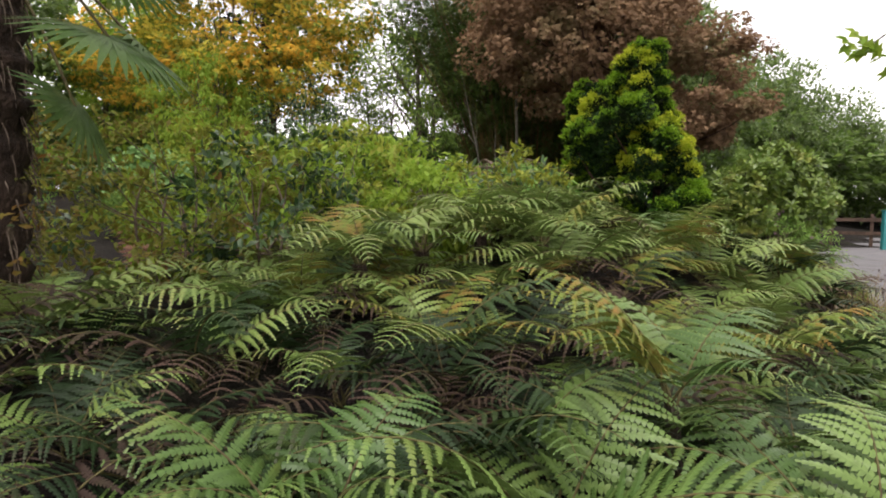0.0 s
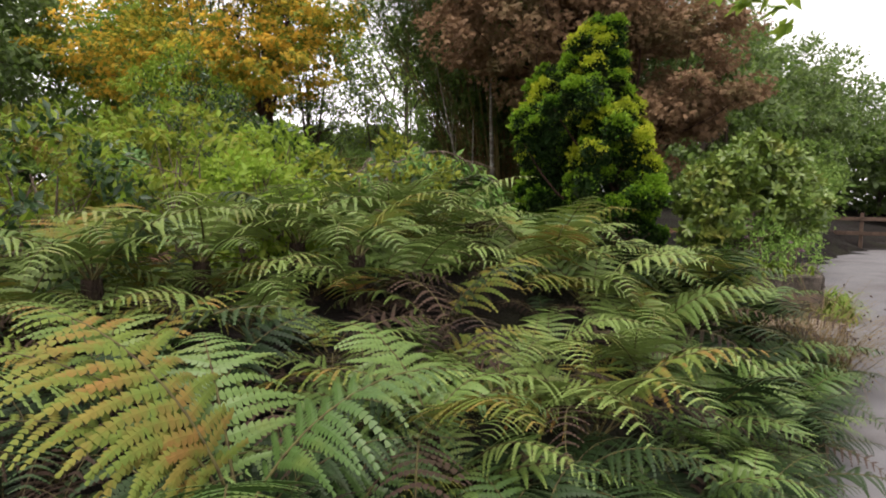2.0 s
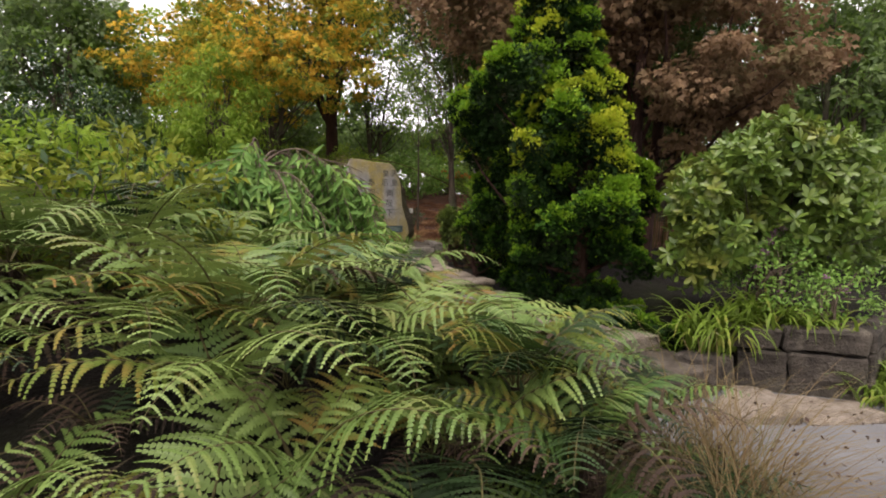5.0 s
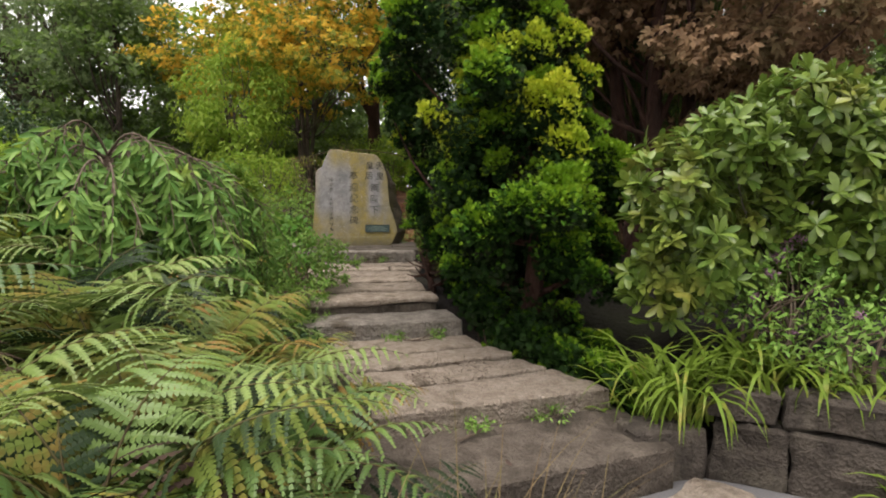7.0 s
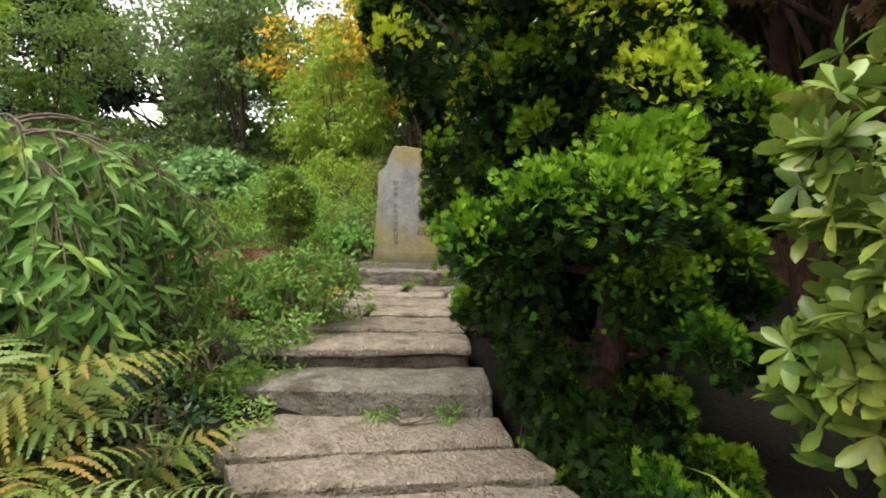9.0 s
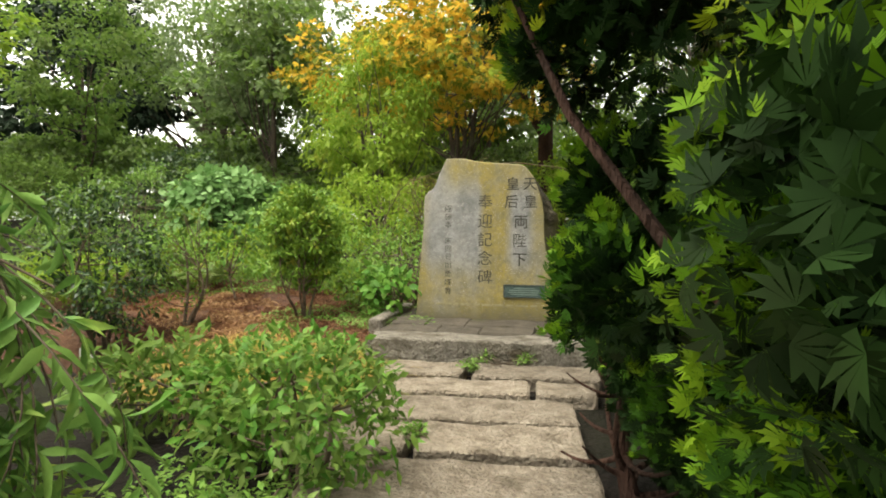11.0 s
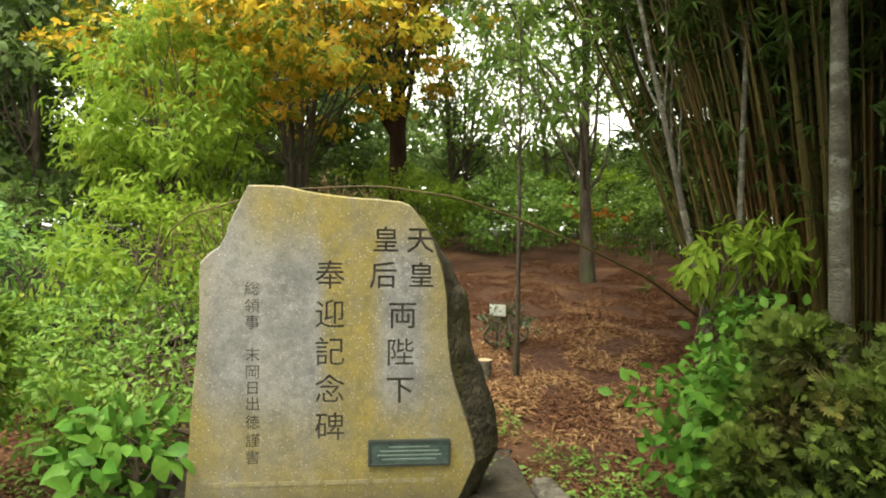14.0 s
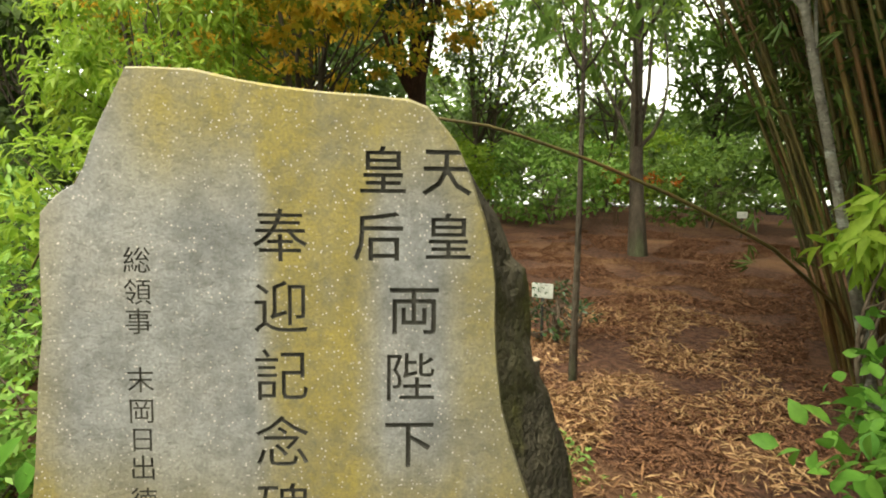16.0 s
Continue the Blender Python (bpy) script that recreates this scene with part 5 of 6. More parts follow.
shrub("flowering_aster", 4.95, 8.4, "leafy aster with small pink-mauve flower heads", 0.4, 0.75, 45, 22, 0.05, M_HERB, 305, rc=0.13, low=0.05)
shrub("flowering_aster", 5.4, 8.3, "leafy aster with small pink-mauve flower heads", 0.35, 0.55, 36, 22, 0.05, M_HERB, 306, rc=0.13, low=0.05)


def flower_head(x, y, z, mat, seed, r=0.05, n=60, label="cluster of small pink-mauve flowers", stem=0.5):
    rng = np.random.default_rng(seed)
    t = thing("flower_head", x, y, z - stem, label, "flower", "flower heads in the bed")
    pos = ball(rng, n) * r * np.array([1, 1, 0.7]) + np.array([0, 0, stem])
    part("petals", np_mesh("petals", *blades(LEAF_SMALL, pos, rng.normal(size=pos.shape), rng.normal(size=pos.shape), r * 0.5), mat), t)["kind"] = "stuff"
    part("stem", np_mesh("stem", *tube(curve((0, 0, 0), (0, 0, stem), (0.02, 0, 0), 5), 0.004, 4), M_STALK), t)


for k, (x, y, z) in enumerate(((4.98, 8.52, 1.28), (4.93, 8.47, 1.22), (5.04, 8.55, 1.33), (4.9, 8.42, 1.12), (4.82, 8.28, 1.0), (5.3, 8.2, 0.95), (5.45, 8.2, 0.85), (5.02, 8.35, 0.8))):
    flower_head(x, y, z, M_PINK, 310 + k, 0.045 if z > 1 else 0.03)

# ---- planting round the monument ----
shrub("box_shrub", -1.78, 10.88, "upright small-leaved box shrub with yellow-edged leaves on bare stems", 0.36, 1.28, 190, 44, 0.052, M_VARIEG, 320, rc=0.09, low=0.22, forks=5, n_limbs=26, stem_r=0.014)
shrub("young_shrub", -2.95, 10.8, "small thin young shrub in mulch", 0.28, 0.85, 16, 12, 0.075, M_LIGHT, 321, rc=0.1, low=0.4, forks=1, n_limbs=10, stem_r=0.014, second=(M_BIGHERB, 0.4))
shrub("thin_shrub", -2.3, 9.95, "thin leggy shrub with reddish leaf tips", 0.3, 1.15, 34, 26, 0.045, M_VARIEG, 322, rc=0.11, low=0.1, forks=3, n_limbs=16, second=(M_FROND_RUST, 0.15))
shrub("evergreen_shrub", -2.3, 9.3, "dense dark glossy evergreen shrub", 0.5, 1.35, 90, 40, 0.06, M_DARK, 323, rc=0.13, low=0.08, second=(M_HERB, 0.2))
tree("hydrangea_bush", -6.3, 12.3, "large rounded shrub with big pale green leaves", [(0, 0, 0.72, 0.9, 0.9, 0.72)], 330, 13, 0.17, 0.15, M_PALE, 0.03, 1.0, M_TWIG, "shrub", LEAF_WIDE, 324,
     20, 5, parts=(("stem", "twig"), "foliage"), droop=0.3, shell=0.75)
shrub("low_shrub", -1.35, 11.9, "airy green shrub in the mulch", 0.5, 0.8, 40, 26, 0.05, M_HERB, 325, rc=0.14, low=0.2)
shrub("low_shrub", -2.2, 12.4, "airy green shrub in the mulch", 0.6, 0.9, 45, 26, 0.055, M_HERB, 326, rc=0.16, low=0.2, second=(M_LIGHT, 0.3))
shrub("broadleaf_plant", -1.15, 11.35, "broad-leaved plant beside the monument", 0.26, 0.5, 30, 9, 0.10, M_BIGHERB, 327, rc=0.12, low=0.1, tmpl=LEAF_WIDE)
shrub("tall_leafy_shrub", -3.2, 13.0, "tall bright green shrub with pointed leaves", 0.75, 1.5, 70, 22, 0.11, M_LIGHT, 328, rc=0.2, low=0.1, tmpl=LEAF_LONG)
shrub("tall_leafy_shrub", -4.4, 12.6, "tall bright green shrub with pointed leaves", 0.7, 1.2, 60, 22, 0.10, M_HERB, 329, rc=0.2, low=0.1, tmpl=LEAF_LONG)
shrub("dead_shrub", -2.0, 12.9, "dry tawny shrub with bare feathery twigs", 0.55, 1.35, 40, 24, 0.07, M_GRASS_TAN, 330, rc=0.16, low=0.35, tmpl=LEAF_THIN, n_limbs=34, second=(M_OLIVE, 0.3))
shrub("dead_shrub", -1.55, 13.6, "dry tawny shrub with bare feathery twigs", 0.4, 1.6, 30, 22, 0.07, M_GRASS_TAN, 331, rc=0.16, low=0.5, tmpl=LEAF_THIN, n_limbs=34)
for k, (x, y, r, h) in enumerate(((-4.6, 10.7, 0.5, 0.7), (-5.3, 9.8, 0.6, 0.8), (-4.2, 9.6, 0.5, 0.6), (-8.5, 11.5, 1.2, 1.6), (-8.0, 14.0, 1.2, 1.5), (-5.0, 14.2, 0.9, 1.3), (-10.5, 13.0, 1.4, 1.8), (-11, 10.0, 1.3, 1.5))):
    shrub("green_shrub", x, y, "leafy mid-green garden shrub", r, h, 60, 30, 0.075, (M_HERB, M_GREEN, M_LIGHT)[k % 3], 340 + k, rc=0.2, low=0.06)
for k, (x, y, r, h) in enumerate(((-3.4, 11.7, 0.4, 0.4), (-2.7, 11.9, 0.45, 0.5), (-4.0, 11.3, 0.5, 0.45), (-3.0, 12.4, 0.5, 0.7), (-4.8, 12.2, 0.6, 0.6), (-1.9, 11.6, 0.35, 0.45), (-3.8, 12.1, 0.5, 0.6), (-5.6, 11.6, 0.6, 0.6))):
    shrub("low_herb", x, y, "low bright green herb spreading over the mulch", r, h, 46, 20, 0.065, M_HERB, 620 + k, category="herb", rc=0.12, low=0.04, n_limbs=10, stem_r=0.006, second=(M_LIGHT, 0.25))
rf = np.random.default_rng(95)
for x, y in ((-3.9, 10.9), (-4.7, 11.2), (-5.2, 10.5), (-3.6, 9.0), (-4.3, 8.6)):
    fern(x, y, 0.8, 8, rf, False, 0.0, 0.0, 0.0, "light green fern in the mulch")
shrub("leafy_perennial", 1.3, 12.7, "bright green broad-leaved perennial before the bamboo", 0.42, 0.75, 90, 14, 0.075, M_BIGHERB, 350, rc=0.13, low=0.05, tmpl=LEAF_WIDE)
shrub("leafy_perennial", 1.4, 13.4, "bright green broad-leaved perennial before the bamboo", 0.38, 0.95, 80, 14, 0.07, M_BIGHERB, 351, rc=0.13, low=0.05, tmpl=LEAF_WIDE)
shrub("leafy_perennial", 1.15, 12.0, "bright green broad-leaved perennial before the bamboo", 0.24, 0.3, 45, 14, 0.05, M_HERB, 352, rc=0.12, low=0.05, tmpl=LEAF_WIDE)
shrub("maple_sapling", 1.25, 13.75, "young maple with drooping yellow-green leaves", 0.38, 1.35, 26, 14, 0.13, M_LIGHT, 353, rc=0.12, low=0.6, tmpl=LEAF_LONG, forks=2, droop=0.6)
shrub("low_shrub", -0.55, 14.55, "small dark green shrub beside a plant label", 0.24, 0.42, 24, 26, 0.04, M_DARK, 354, rc=0.09, low=0.05)


def carpet(name, label, zones, n, leaf, mat, seed, tmpl=LEAF_OVAL, lift=0.03, floor=-1.0):
    rng = np.random.default_rng(seed)
    P = []
    for x, y, rx, ry in zones:
        k = int(n * rx * ry)
        a, r = rng.uniform(0, 6.28, k), np.sqrt(rng.uniform(0, 1, k))
        P.append(np.stack([x + rx * r * np.cos(a), y + ry * r * np.sin(a)], 1))
    P = np.concatenate(P)
    clump = np.array([noise.noise(Vector((p[0] * 2.2, p[1] * 2.2, seed))) for p in P])
    P = P[clump > -0.1]
    z = np.maximum(ground_height(P[:, 0], P[:, 1]), floor) + rng.uniform(0.2, 1.8, len(P)) * lift
    pos = np.c_[P, z]
    V, F = blades(tmpl, pos, rng.normal(size=pos.shape) * np.array([1, 1, 0.35]), np.array([0, 0, 1.0]) + 0.35 * rng.normal(size=pos.shape), leaf * rng.uniform(0.6, 1.3, len(pos)))
    ob = new(name, np_mesh(name, V, F, mat))
    tagged(ob, label, "ground cover" if mat in (M_HERB, M_BIGHERB, M_DARK) else "litter", kind="stuff")


carpet("ground_cover", "creeping small-leaved green ground cover", [(1.6, 7.75, 0.55, 0.6), (1.15, 8.3, 0.6, 0.6), (0.8, 8.7, 0.5, 0.4), (1.2, 7.6, 0.5, 0.5), (-1.3, 11.0, 0.9, 0.7), (-0.9, 10.7, 0.5, 0.5), (0.55, 12.6, 0.55, 0.4), (0.95, 12.2, 0.5, 0.5), (-4.6, 11.6, 1.8, 1.0), (-3.4, 12.2, 1.5, 0.7),
                                                                    (1.25, 8.35, 0.45, 0.7), (1.75, 7.9, 0.35, 0.5), (-1.4, 12.2, 1.0, 0.8), (-0.3, 12.9, 0.5, 0.4), (2.0, 7.4, 0.5, 0.5), (0.3, 9.9, 0.5, 0.5)], 4200, 0.04, M_HERB, 360, LEAF_FOLD)
for k, (u, v, z, r) in enumerate(((5.82, 5.86, 0.415, 0.13), (6.5, 5.93, 0.415, 0.08), (6.85, 5.95, 0.415, 0.06), (6.9, 4.42, 0.27, 0.08), (7.35, 4.54, 0.27, 0.1), (6.1, 8.84, 0.66, 0.06), (6.15, 9.03, 0.675, 0.08), (6.45, 9.04, 0.675, 0.06),
                                  (6.02, 7.6, 0.65, 0.05), (7.0, 9.2, 0.68, 0.08))):
    shrub("weed_tuft", *uv(u, v), "small green weed in a stone joint", r, 0.08, 14, 9, 0.032, M_HERB, 600 + k, category="weed", z=z, rc=0.035, low=0.1, forks=2, stem_r=0.002, n_limbs=5, group="weeds in the stone joints")
carpet("bark_chips", "reddish bark mulch chips", [(0.1, 14.2, 1.1, 1.9), (-0.9, 17.0, 1.8, 2.2), (-2.9, 10.5, 1.7, 1.0), (-1.3, 10.4, 0.9, 0.8), (-2.0, 11.6, 0.9, 0.8), (0.9, 13.3, 0.7, 1.0), (0.6, 16.5, 1.0, 1.6), (-0.3, 19.4, 1.7, 1.0), (-1.2, 15.0, 0.7, 1.2)], 14000, 0.05, M_CHIP, 362, LEAF_THIN, 0.012)
carpet("dry_straw", "pale dry straw over the mulch", [(0.3, 13.9, 0.75, 0.9), (0.0, 15.2, 0.7, 0.6), (-0.1, 13.4, 0.5, 0.6), (-2.6, 10.4, 1.2, 0.6)], 6500, 0.065, M_STRAW, 363, LEAF_THIN, 0.02)
carpet("fallen_leaves", "scattered fallen tan leaves", [(4.6, 6.9, 0.7, 0.5), (5.2, 6.0, 1.2, 1.6), (-1.6, 10.2, 1.2, 0.8), (3.0, 3.6, 0.5, 0.5)], 22, 0.05, M_LITTER, 364, lift=0.02)
carpet("debris", "dead twigs and dry moss on the steps", [(*uv(7.1, 5.1), 0.28, 0.14), (*uv(6.7, 4.9), 0.2, 0.1)], 6000, 0.03, M_FROND_BROWN, 365, LEAF_THIN, 0.02, 0.41)


# sapling, stump, label, trees by the mulch
def small_fixtures():
    s = thing("plant_label", -0.62, 14.5, gz(-0.62, 14.5), "small white plant label on a dark stake", "plant label")
    part("plate", box_mesh((-0.075, -0.008, 0.30), (0.075, 0.008, 0.40), M_SIGN, 0.003), s)
    part("stake", box_mesh((-0.01, -0.006, -0.05), (0.01, 0.006, 0.31), M_POST, 0.002), s)
    s2 = copy_thing(s, pose(0.35, 20.6, gz(0.35, 20.6), 0, 0, 20))
    s3 = thing("plant_label", -1.75, 9.05, gz(-1.75, 9.05), "small white plant label on a dark stake", "plant label", turn=35)
    part("plate", box_mesh((-0.06, -0.008, 0.12), (0.06, 0.008, 0.19), M_SIGN, 0.003), s3)
    part("stake", box_mesh((-0.01, -0.006, -0.05), (0.01, 0.006, 0.13), M_POST, 0.002), s3)
    st = thing("cut_stump", -0.42, 13.75, gz(-0.42, 13.75), "small pale sawn stump", "stump")
    part("bark", np_mesh("bark", *tube([(0, 0, -0.05), (0, 0, 0.05), (0.005, 0, 0.13)], (0.065, 0.058, 0.055), 10), M_BARK_GREY), st, smooth=True)
    a = np.arange(10) * 2 * math.pi / 10
    part("cut_face", np_mesh("cut_face", np.c_[0.054 * np.cos(a) + 0.005, 0.054 * np.sin(a), np.full(10, 0.13)], np.arange(10)[None], M_CUT), st)
    c = thing("fallen_cane", *uv(6.1, 11.2), 0, "long bent dry bamboo cane arching behind the monument", "cane", turn=TURN_STEPS)
    pts = np.array([(-1.35, 0, 1.65), (-1.1, 0, 2.12), (-0.5, 0, 2.3), (0.1, 0, 2.335), (0.6, 0, 2.27), (1.0, 0, 2.14), (1.4, 0, 1.98), (1.9, 0.1, 1.76), (2.5, 0.4, 1.4), (2.8, 0.6, 0.95)])
    tt = np.linspace(0, 9, 33)
    pts = np.stack([np.interp(tt, np.arange(10), pts[:, i]) for i in range(3)], 1)
    part("cane", np_mesh("cane", *tube(pts, np.linspace(0.005, 0.011, 33), 6), M_CANE), c, smooth=True)


small_fixtures()
tree("staked_sapling", -0.22, 13.9, "slender sapling with a thin straight stem", [(0, 0, 2.4, 0.6, 0.6, 0.75)], 40, 18, 0.2, 0.1, M_GREEN, 0.022, 2.7, M_BARK, seed=370, n_limbs=6, start=(0.6, 0.95), tmpl=LEAF_LONG, droop=0.5)
tree("woodland_tree", -0.7, 18.2, "straight dark-trunked tree in the mulch bank", [(0, 0, 5.2, 2.4, 2.4, 2.2)], 60, 46, 0.5, 0.15, M_LIGHT, 0.1, 5.2, M_BARK, seed=371, second=(M_GREYGREEN, 0.5))
tree("grey_barked_tree", 1.75, 13.15, "slim tree with pale lichened grey bark", [(0.3, 0.2, 4.6, 1.3, 1.3, 1.0)], 46, 30, 0.35, 0.11, M_GREEN, 0.06, 4.6, M_BARK_GREY, seed=372, tmpl=LEAF_LONG, lean=(-0.1, 0), n_limbs=8, start=(0.7, 0.95))
tree("multi_stem_tree", 1.25, 14.1, "slender leaning tree with pale lichened bark", [(-0.5, 0.2, 3.9, 0.9, 0.9, 0.8)], 30, 26, 0.3, 0.1, M_GREEN, 0.032, 4.0, M_BARK_GREY, seed=373, n_limbs=6, forks=2, tmpl=LEAF_LONG, lean=(-0.4, 0))


# bamboo
def bamboo(x, y, seed, n=78):
    rng = np.random.default_rng(seed)
    t = thing("bamboo_clump", x, y, gz(x, y), "dense clump of tall yellowish bamboo canes fanning outwards", "bamboo")
    tops = []
    for k in range(n):
        a, r = rng.uniform(0, 6.28), math.sqrt(rng.uniform(0, 1))
        b = np.array([0.9 * r * math.cos(a), 0.75 * r * math.sin(a), -0.05])
        H = rng.uniform(5.0, 7.5)
        out = np.array([math.cos(a) * r * 2.1 - 0.55, math.sin(a) * r * 1.5, H])
        pts = curve(b, b + out, np.array([-out[0], -out[1], 0]) * 0.12, 14)
        rad = rng.uniform(0.009, 0.017)
        rr = np.linspace(rad, rad * 0.4, 14)
        part("cane", np_mesh("cane", *tube(pts, rr, 6), M_CANE), t, smooth=True)
        tops.append(pts)
    P = np.concatenate([p[3:] for p in tops])
    w = np.clip((P[:, 2] - 0.9) / 3.5, 0.06, 1)
    idx = rng.choice(len(P), 4200, p=w / w.sum())
    c = P[idx] + rng.normal(size=(4200, 3)) * 0.16
    pos = np.repeat(c, 7, 0) + rng.normal(size=(4200 * 7, 3)) * 0.14
    ax = rng.normal(size=pos.shape) * np.array([1, 1, 0.4]) - np.array([0, 0, 0.55])
    part("foliage", np_mesh("foliage", *blades(LEAF_BAMBOO, pos, ax, np.array([0, 0, 1.0]) + 0.5 * rng.normal(size=pos.shape), 0.15 * rng.uniform(0.6, 1.3, len(pos))), M_BAMBOO_LEAF), t)


bamboo(2.0, 15.0, 380, 300)
bamboo(4.0, 14.6, 381, 90)

# ---- trees ----
tree("copper_maple", 3.9, 12.2, "broad maple with dense copper-brown foliage", [(-1.1, -0.3, 4.3, 2.5, 1.8, 1.55), (1.1, -0.6, 3.0, 1.25, 1.4, 1.6), (-0.2, 0.4, 5.4, 1.9, 1.6, 1.1)], 400, 95, 0.36, 0.095, M_BROWN, 0.13, 4.4, M_BARK_RED,
     tmpl=LEAF_TRIO, seed=400, n_limbs=40, forks=3, droop=0.5, shell=0.35)
tree("yellow_maple", -7.0, 19.0, "spreading maple in yellow and orange autumn leaf", [(0, 0, 5.2, 4.3, 3.6, 2.9), (3.3, -1.0, 5.4, 1.8, 1.8, 1.7), (-2.8, -1.2, 4.0, 2.3, 2.0, 1.7), (0.5, 0.5, 8.0, 3.2, 3.0, 1.6), (2.2, -2.4, 3.6, 2.4, 1.6, 1.1)], 480, 42, 0.45, 0.15, M_YELLOW,
     0.075, 6.5, M_BARK, tmpl=LEAF_TRIO, seed=401, n_limbs=46, forks=4, shell=0.3, flat=0.35, second=(M_OLIVE, 0.42))
tree("airy_tree", -5.0, 22.6, "airy grey-green tree with thin scattered leaves", [(0, 0, 4.4, 2.0, 1.8, 2.2), (1.4, -0.5, 3.4, 1.4, 1.3, 1.6), (0.9, 0.6, 6.0, 1.4, 1.3, 0.9)], 170, 34, 0.42, 0.13, M_GREYGREEN, 0.07, 5.5, M_BARK, seed=407, n_limbs=40, forks=3, second=(M_LIGHT, 0.35))
tree("airy_tree", -2.4, 22.9, "airy green tree with thin scattered leaves", [(0, 0, 4.2, 1.8, 1.7, 2.0), (-0.6, 0.4, 2.6, 1.4, 1.3, 1.2)], 120, 30, 0.42, 0.13, M_LIGHT, 0.06, 5.0, M_BARK, seed=408, n_limbs=30, forks=2, second=(M_GREYGREEN, 0.5))
tree("light_green_tree", -6.4, 15.5, "small tree with drooping bright green leaves", [(0, 0, 2.6, 1.7, 1.5, 1.35), (0.5, -0.4, 1.6, 1.2, 1.1, 0.9)], 170, 36, 0.3, 0.15, M_LIGHT, 0.07, 3.0, M_BARK, tmpl=LEAF_LONG, seed=402, n_limbs=24, forks=3, droop=0.6)
tree("red_trunked_conifer", -6.6, 22.4, "tall conifer with dark shaggy reddish trunk", [(0, 0, 9.0, 2.2, 2.2, 3.5), (0.5, -0.5, 5.2, 1.0, 1.0, 1.6)], 70, 60, 0.5, 0.22, M_CONIFER, 0.27, 9.5, M_BARK_RED, seed=403, n_limbs=24)
tree("spreading_tree", -23.5, 20.5, "old multi-trunked tree with wide spreading limbs", [(0, 0, 9.0, 7.0, 6.0, 3.6), (3.0, -2.0, 6.0, 4.0, 3.0, 1.5), (-4, -2, 6.5, 3.5, 3, 1.5)], 170, 60, 0.8, 0.25, M_GREYGREEN, 0.42, 8.0, M_BARK, seed=404, n_limbs=50, forks=3, shell=0.4)
tree("garden_conifer", -27, 15.5, "broad dark far conifer", [(0, 0, 5.5, 4.5, 4.0, 4.5), (0, 0, 10, 2.5, 2.5, 3)], 280, 70, 0.9, 0.32, M_CONIFER, 0.35, 9.0, M_BARK, seed=405, droop=0.5, flat=0.3, up=1.0)
tree("garden_conifer", -13.5, 26, "broad dark far conifer", [(0, 0, 5.0, 3.5, 3.0, 4.5)], 150, 60, 0.9, 0.28, M_GREEN, 0.3, 9.0, M_BARK, seed=406, droop=0.3)

# woodland beyond the bank and along the far side of the path
MIX = ((M_GREEN, "leafy green woodland tree"), (M_GREYGREEN, "airy grey-green woodland tree"), (M_LIGHT, "bright green woodland tree"))
proto = []
for k, (mat, lab) in enumerate(MIX):
    p = tree("woodland_tree", -0.4 + 1.9 * k, 25.5 + 1.5 * k, lab, [(0, 0, 5.6, 2.5, 2.4, 2.4), (0.6, 0.3, 3.0, 1.6, 1.6, 1.4)], 110, 44, 0.5, 0.21, mat, 0.11, 6.0, M_BARK, seed=420 + k, n_limbs=22, group="woodland trees")
    proto.append(p)
rw = np.random.default_rng(430)
SPOTS = [(1.9, 22.5), (3.8, 20.0), (6.0, 24.0), (-17, 30), (-12.5, 21.5), (-21, 28), (-31, 25), (-34, 18), (-15.5, 17.5), (4.5, 29), (9.5, 28.5),
         (-27, 32), (-38, 28), (-19, 13.5), (-30, 10), (-24, 5), (-12, 4.5), (-9.5, 7.5), (-8.0, 2.0), (13, 30), (-16, 9)]
for k, (x, y) in enumerate(SPOTS):
    copy_thing(proto[int(rw.choice((0, 1, 2, 2)))], pose(x, y, gz(x, y) - 0.05, 0, 0, float(rw.uniform(0, 360))))
HEDGE = [(11.0, 24.5), (13.5, 27.5), (16.5, 29.5), (19.5, 32.0), (23.0, 33.5), (26.0, 36.5), (30, 36), (34, 33), (37, 28), (15, 33), (22, 39)]
hp = tree("hedgerow_tree", 9.5, 22.3, "dense dark green tree beside the path", [(0, 0, 3.4, 2.6, 2.6, 3.2), (0.3, 0, 6.2, 1.9, 1.9, 1.7)], 170, 44, 0.5, 0.22, M_GREEN, 0.12, 6.0, M_BARK, seed=440, n_limbs=20, group="trees along the path", second=(M_GREYGREEN, 0.5))
for x, y in HEDGE + [(-13, 17), (-10.5, 24.5), (-18.5, 23.5)]:
    copy_thing(hp, pose(x, y, gz(x, y) - 0.05, 0, 0, float(rw.uniform(0, 360))))
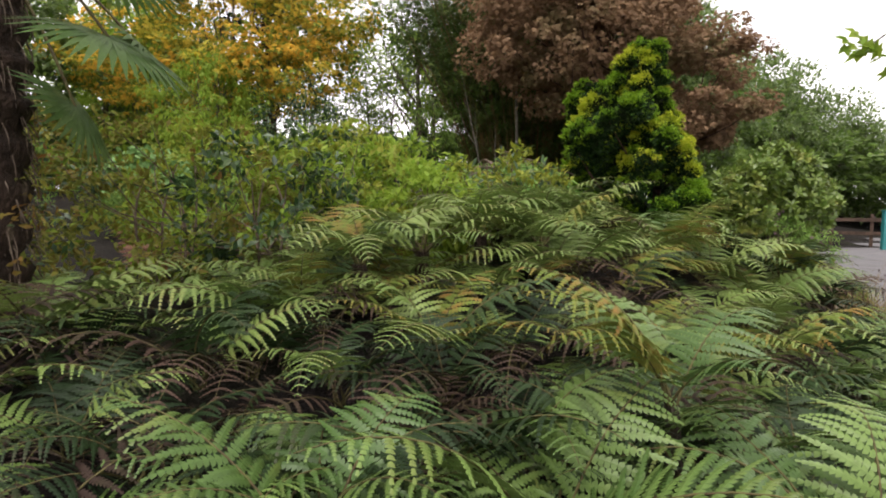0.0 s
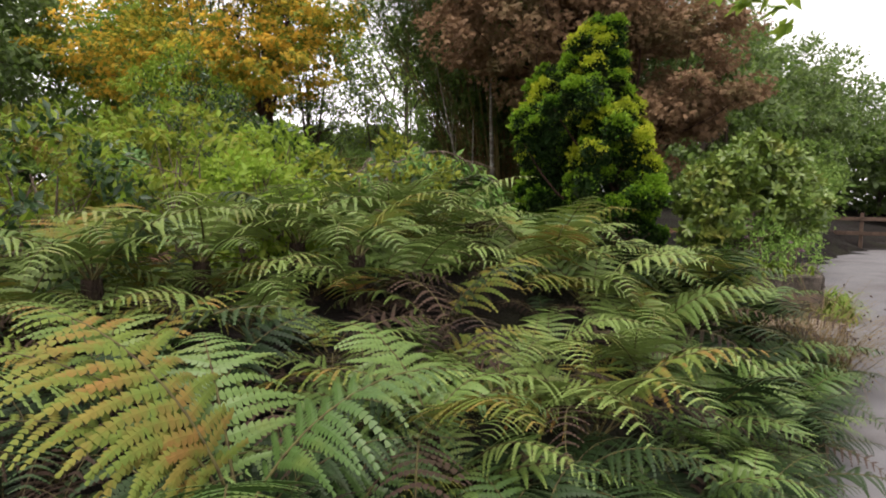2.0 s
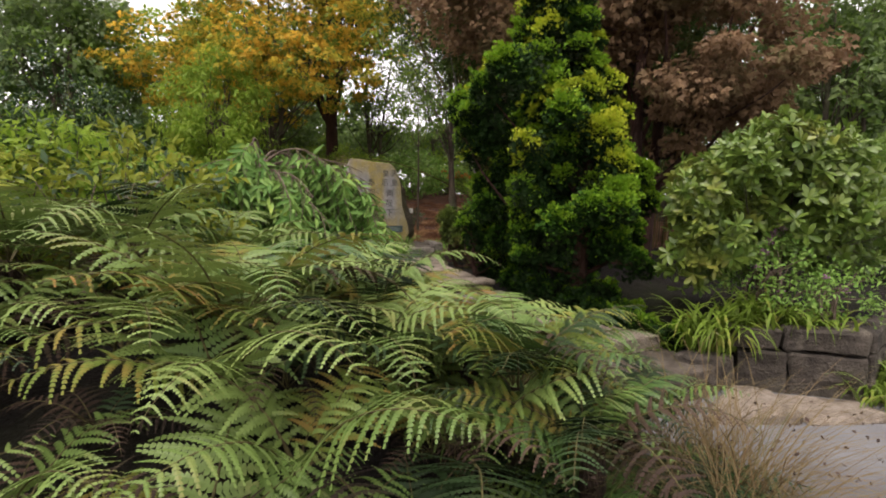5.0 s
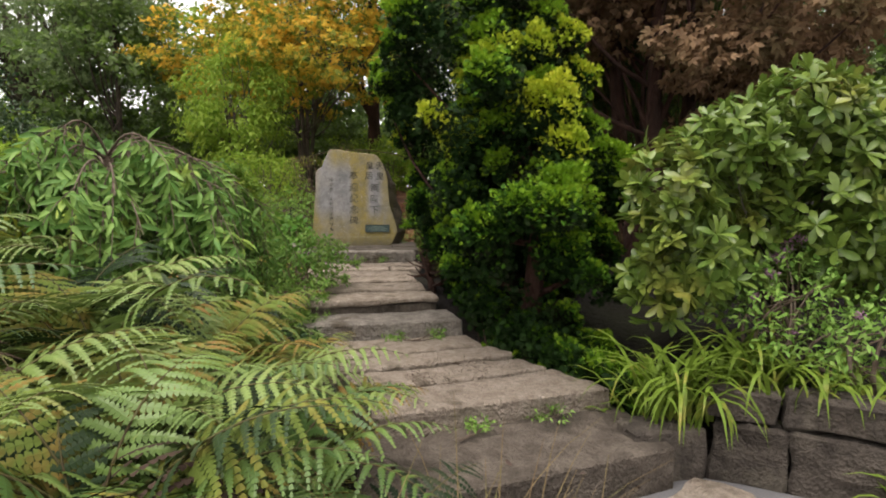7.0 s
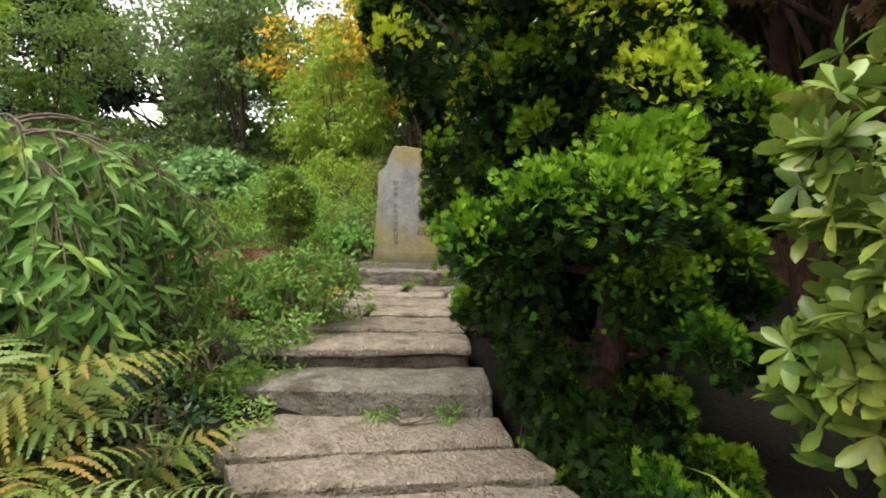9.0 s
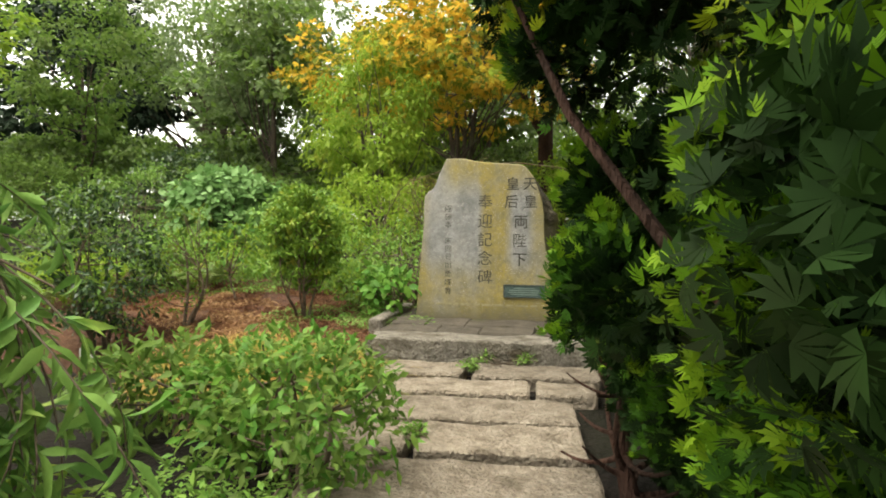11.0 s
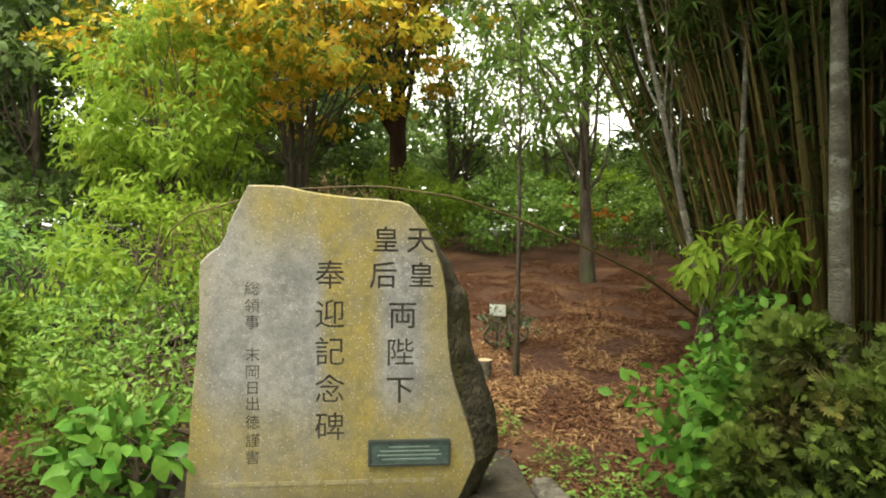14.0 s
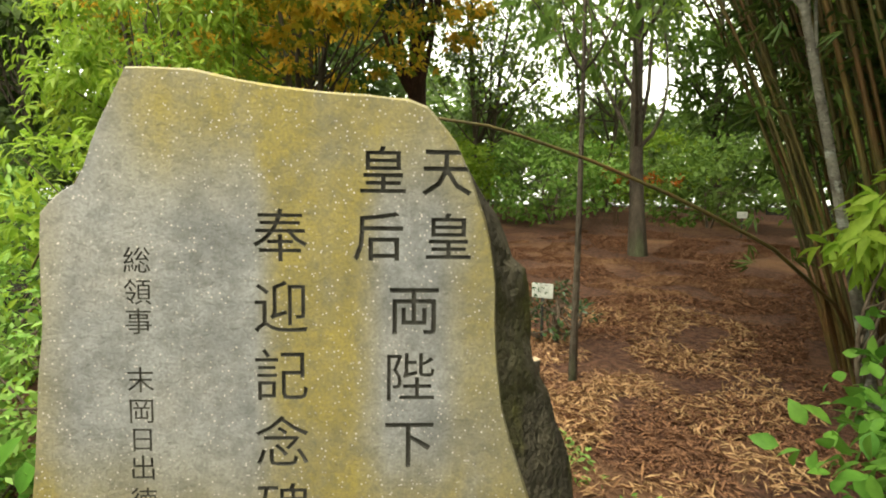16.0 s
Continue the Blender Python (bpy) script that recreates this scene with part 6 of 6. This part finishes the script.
for k, (x, y, r, h, mat) in enumerate(((-2.6, 20.5, 1.3, 1.6, M_HERB), (-0.2, 21.6, 1.4, 1.5, M_GREEN), (1.9, 19.4, 1.3, 1.7, M_GREEN), (3.0, 17.6, 1.1, 1.5, M_DARK), (-4.6, 20.0, 1.3, 1.6, M_LIGHT), (-1.6, 23.2, 1.6, 1.8, M_LIGHT),
                                       (-7.5, 23.5, 2.0, 2.2, M_LIGHT), (-11, 22, 2.0, 2.4, M_GREEN), (-16, 20, 2.2, 2.4, M_DARK), (7.2, 12.5, 1.1, 1.7, M_GREEN), (8.5, 15.2, 1.4, 2.2, M_GREEN), (10.3, 18.2, 1.7, 2.6, M_GREEN), (-20.5, 16.5, 2.2, 2.4, M_GREYGREEN),
                                       (-13, 14.5, 1.8, 2.2, M_DARK), (-15, 11.5, 1.8, 2.0, M_GREEN))):
    shrub("woodland_shrub", x, y, "leafy green shrub in the woodland edge", r, h, 75, 40, 0.11, mat, 450 + k, rc=0.3, low=0.03, group="woodland shrubs", tmpl=LEAF_SMALL)
bp = shrub("woodland_thicket", -14, 36, "tall dense leafy thicket closing the view", 3.2, 7.0, 110, 24, 0.42, M_GREEN, 470, rc=0.6, low=0.02, group="thickets", tmpl=LEAF_SMALL, second=(M_GREYGREEN, 0.4))
for k in range(26):
    a = radians(-60 + 150 * k / 25)
    r = 34 + 5 * (k % 2)
    x, y = 1.0 - r * math.sin(a), 6.0 + r * math.cos(a)
    copy_thing(bp, pose(x, y, gz(x, y) - 0.05, 0, 0, 67 * k) @ Matrix.Diagonal((1.2, 1.2, 0.7, 1.0)))
for k in range(18):
    a = radians(2 + 75 * k / 17)
    r = 20 + 2.5 * (k % 2)
    x, y = 1.0 - r * math.sin(a), 6.0 + r * math.cos(a)
    copy_thing(bp, pose(x, y, gz(x, y) - 0.05, 0, 0, 41 * k) @ Matrix.Scale(0.42, 4))
for k in range(14):
    flower_head(-2.0 + 2.6 * rw.random(), 20.6 + 0.8 * rw.random(), 2.25 + 0.3 * rw.random(), M_ORANGE, 480 + k, 0.09, 40, "bright orange flower spike among shrubs", 0.8)


# overhanging branch from a plane tree outside the view
def overhanging_branch():
    rng = np.random.default_rng(500)
    t = thing("plane_tree", 8.6, 1.2, 0.04, "plane tree whose lobed leaves hang over the path", "tree")
    o = np.array([8.6, 1.2, 0.04])
    br = [tube(curve((0, 0, -0.2), (0.2, 0, 6.0), (0.1, 0, 0), 10), np.linspace(0.24, 0.12, 10), 10)]
    tip = np.array([2.85, 3.9, 2.47]) - o
    main = curve((0.1, 0, 4.6), tip, (0, 0, 0.75), 12)
    br.append(tube(main, np.linspace(0.07, 0.006, 12), 6))
    ends = [main[-1], main[-1] + np.array([0.14, 0.05, -0.04]), main[-1] + np.array([-0.1, -0.02, 0.03])]
    part("trunk", np_mesh("trunk", *join(*br), M_BARK_GREY), t, smooth=True)
    lobed = fingered((-95, -52, 0, 52, 95), (0.5, 0.85, 1.0, 0.85, 0.5), 0.95)
    P, A = [], []
    for e in ends:
        for k in range(4):
            P.append(e + rng.normal(size=3) * 0.04)
            A.append(rng.normal(size=3) * 0.6 + np.array([-0.2, 0, -0.6]))
    P += list(np.repeat(main[4:8], 8, 0) + rng.normal(size=(32, 3)) * 0.2 + np.array([0, 0, 0.1]))
    A += list(rng.normal(size=(32, 3)) * 0.6 + np.array([0, 0, -0.4]))
    P, A = np.array(P), np.array(A)
    part("leaves", np_mesh("leaves", *blades(lobed, P, A, np.array([0.2, -0.6, 0.7]) + 0.4 * rng.normal(size=P.shape), 0.11 * rng.uniform(0.7, 1.2, len(P))), M_LIGHT), t)["kind"] = "stuff"


overhanging_branch()


# low fence and teal post on the far side of the path
def fence():
    f = thing("wooden_fence", 14.2, 19.0, 0.03, "low dark weathered wooden fence beside the path", "fence", turn=-38)
    for k in range(7):
        part("post", box_mesh((k * 1.1 - 3.3, -0.05, -0.1), (k * 1.1 - 3.2, 0.05, 1.1), M_FENCE, 0.01), f)
    for z in (0.4, 0.85):
        part("rail", box_mesh((-3.3, -0.09, z), (3.4, -0.055, z + 0.12), M_FENCE, 0.008), f)
    p = thing("painted_post", 13.6, 17.6, 0.03, "teal painted metal post beside the path", "post")
    part("shaft", box_mesh((-0.06, -0.06, -0.1), (0.06, 0.06, 1.2), M_TEAL, 0.01), p)
    part("cap", box_mesh((-0.08, -0.08, 1.2), (0.08, 0.08, 1.24), M_TEAL, 0.01), p)


fence()
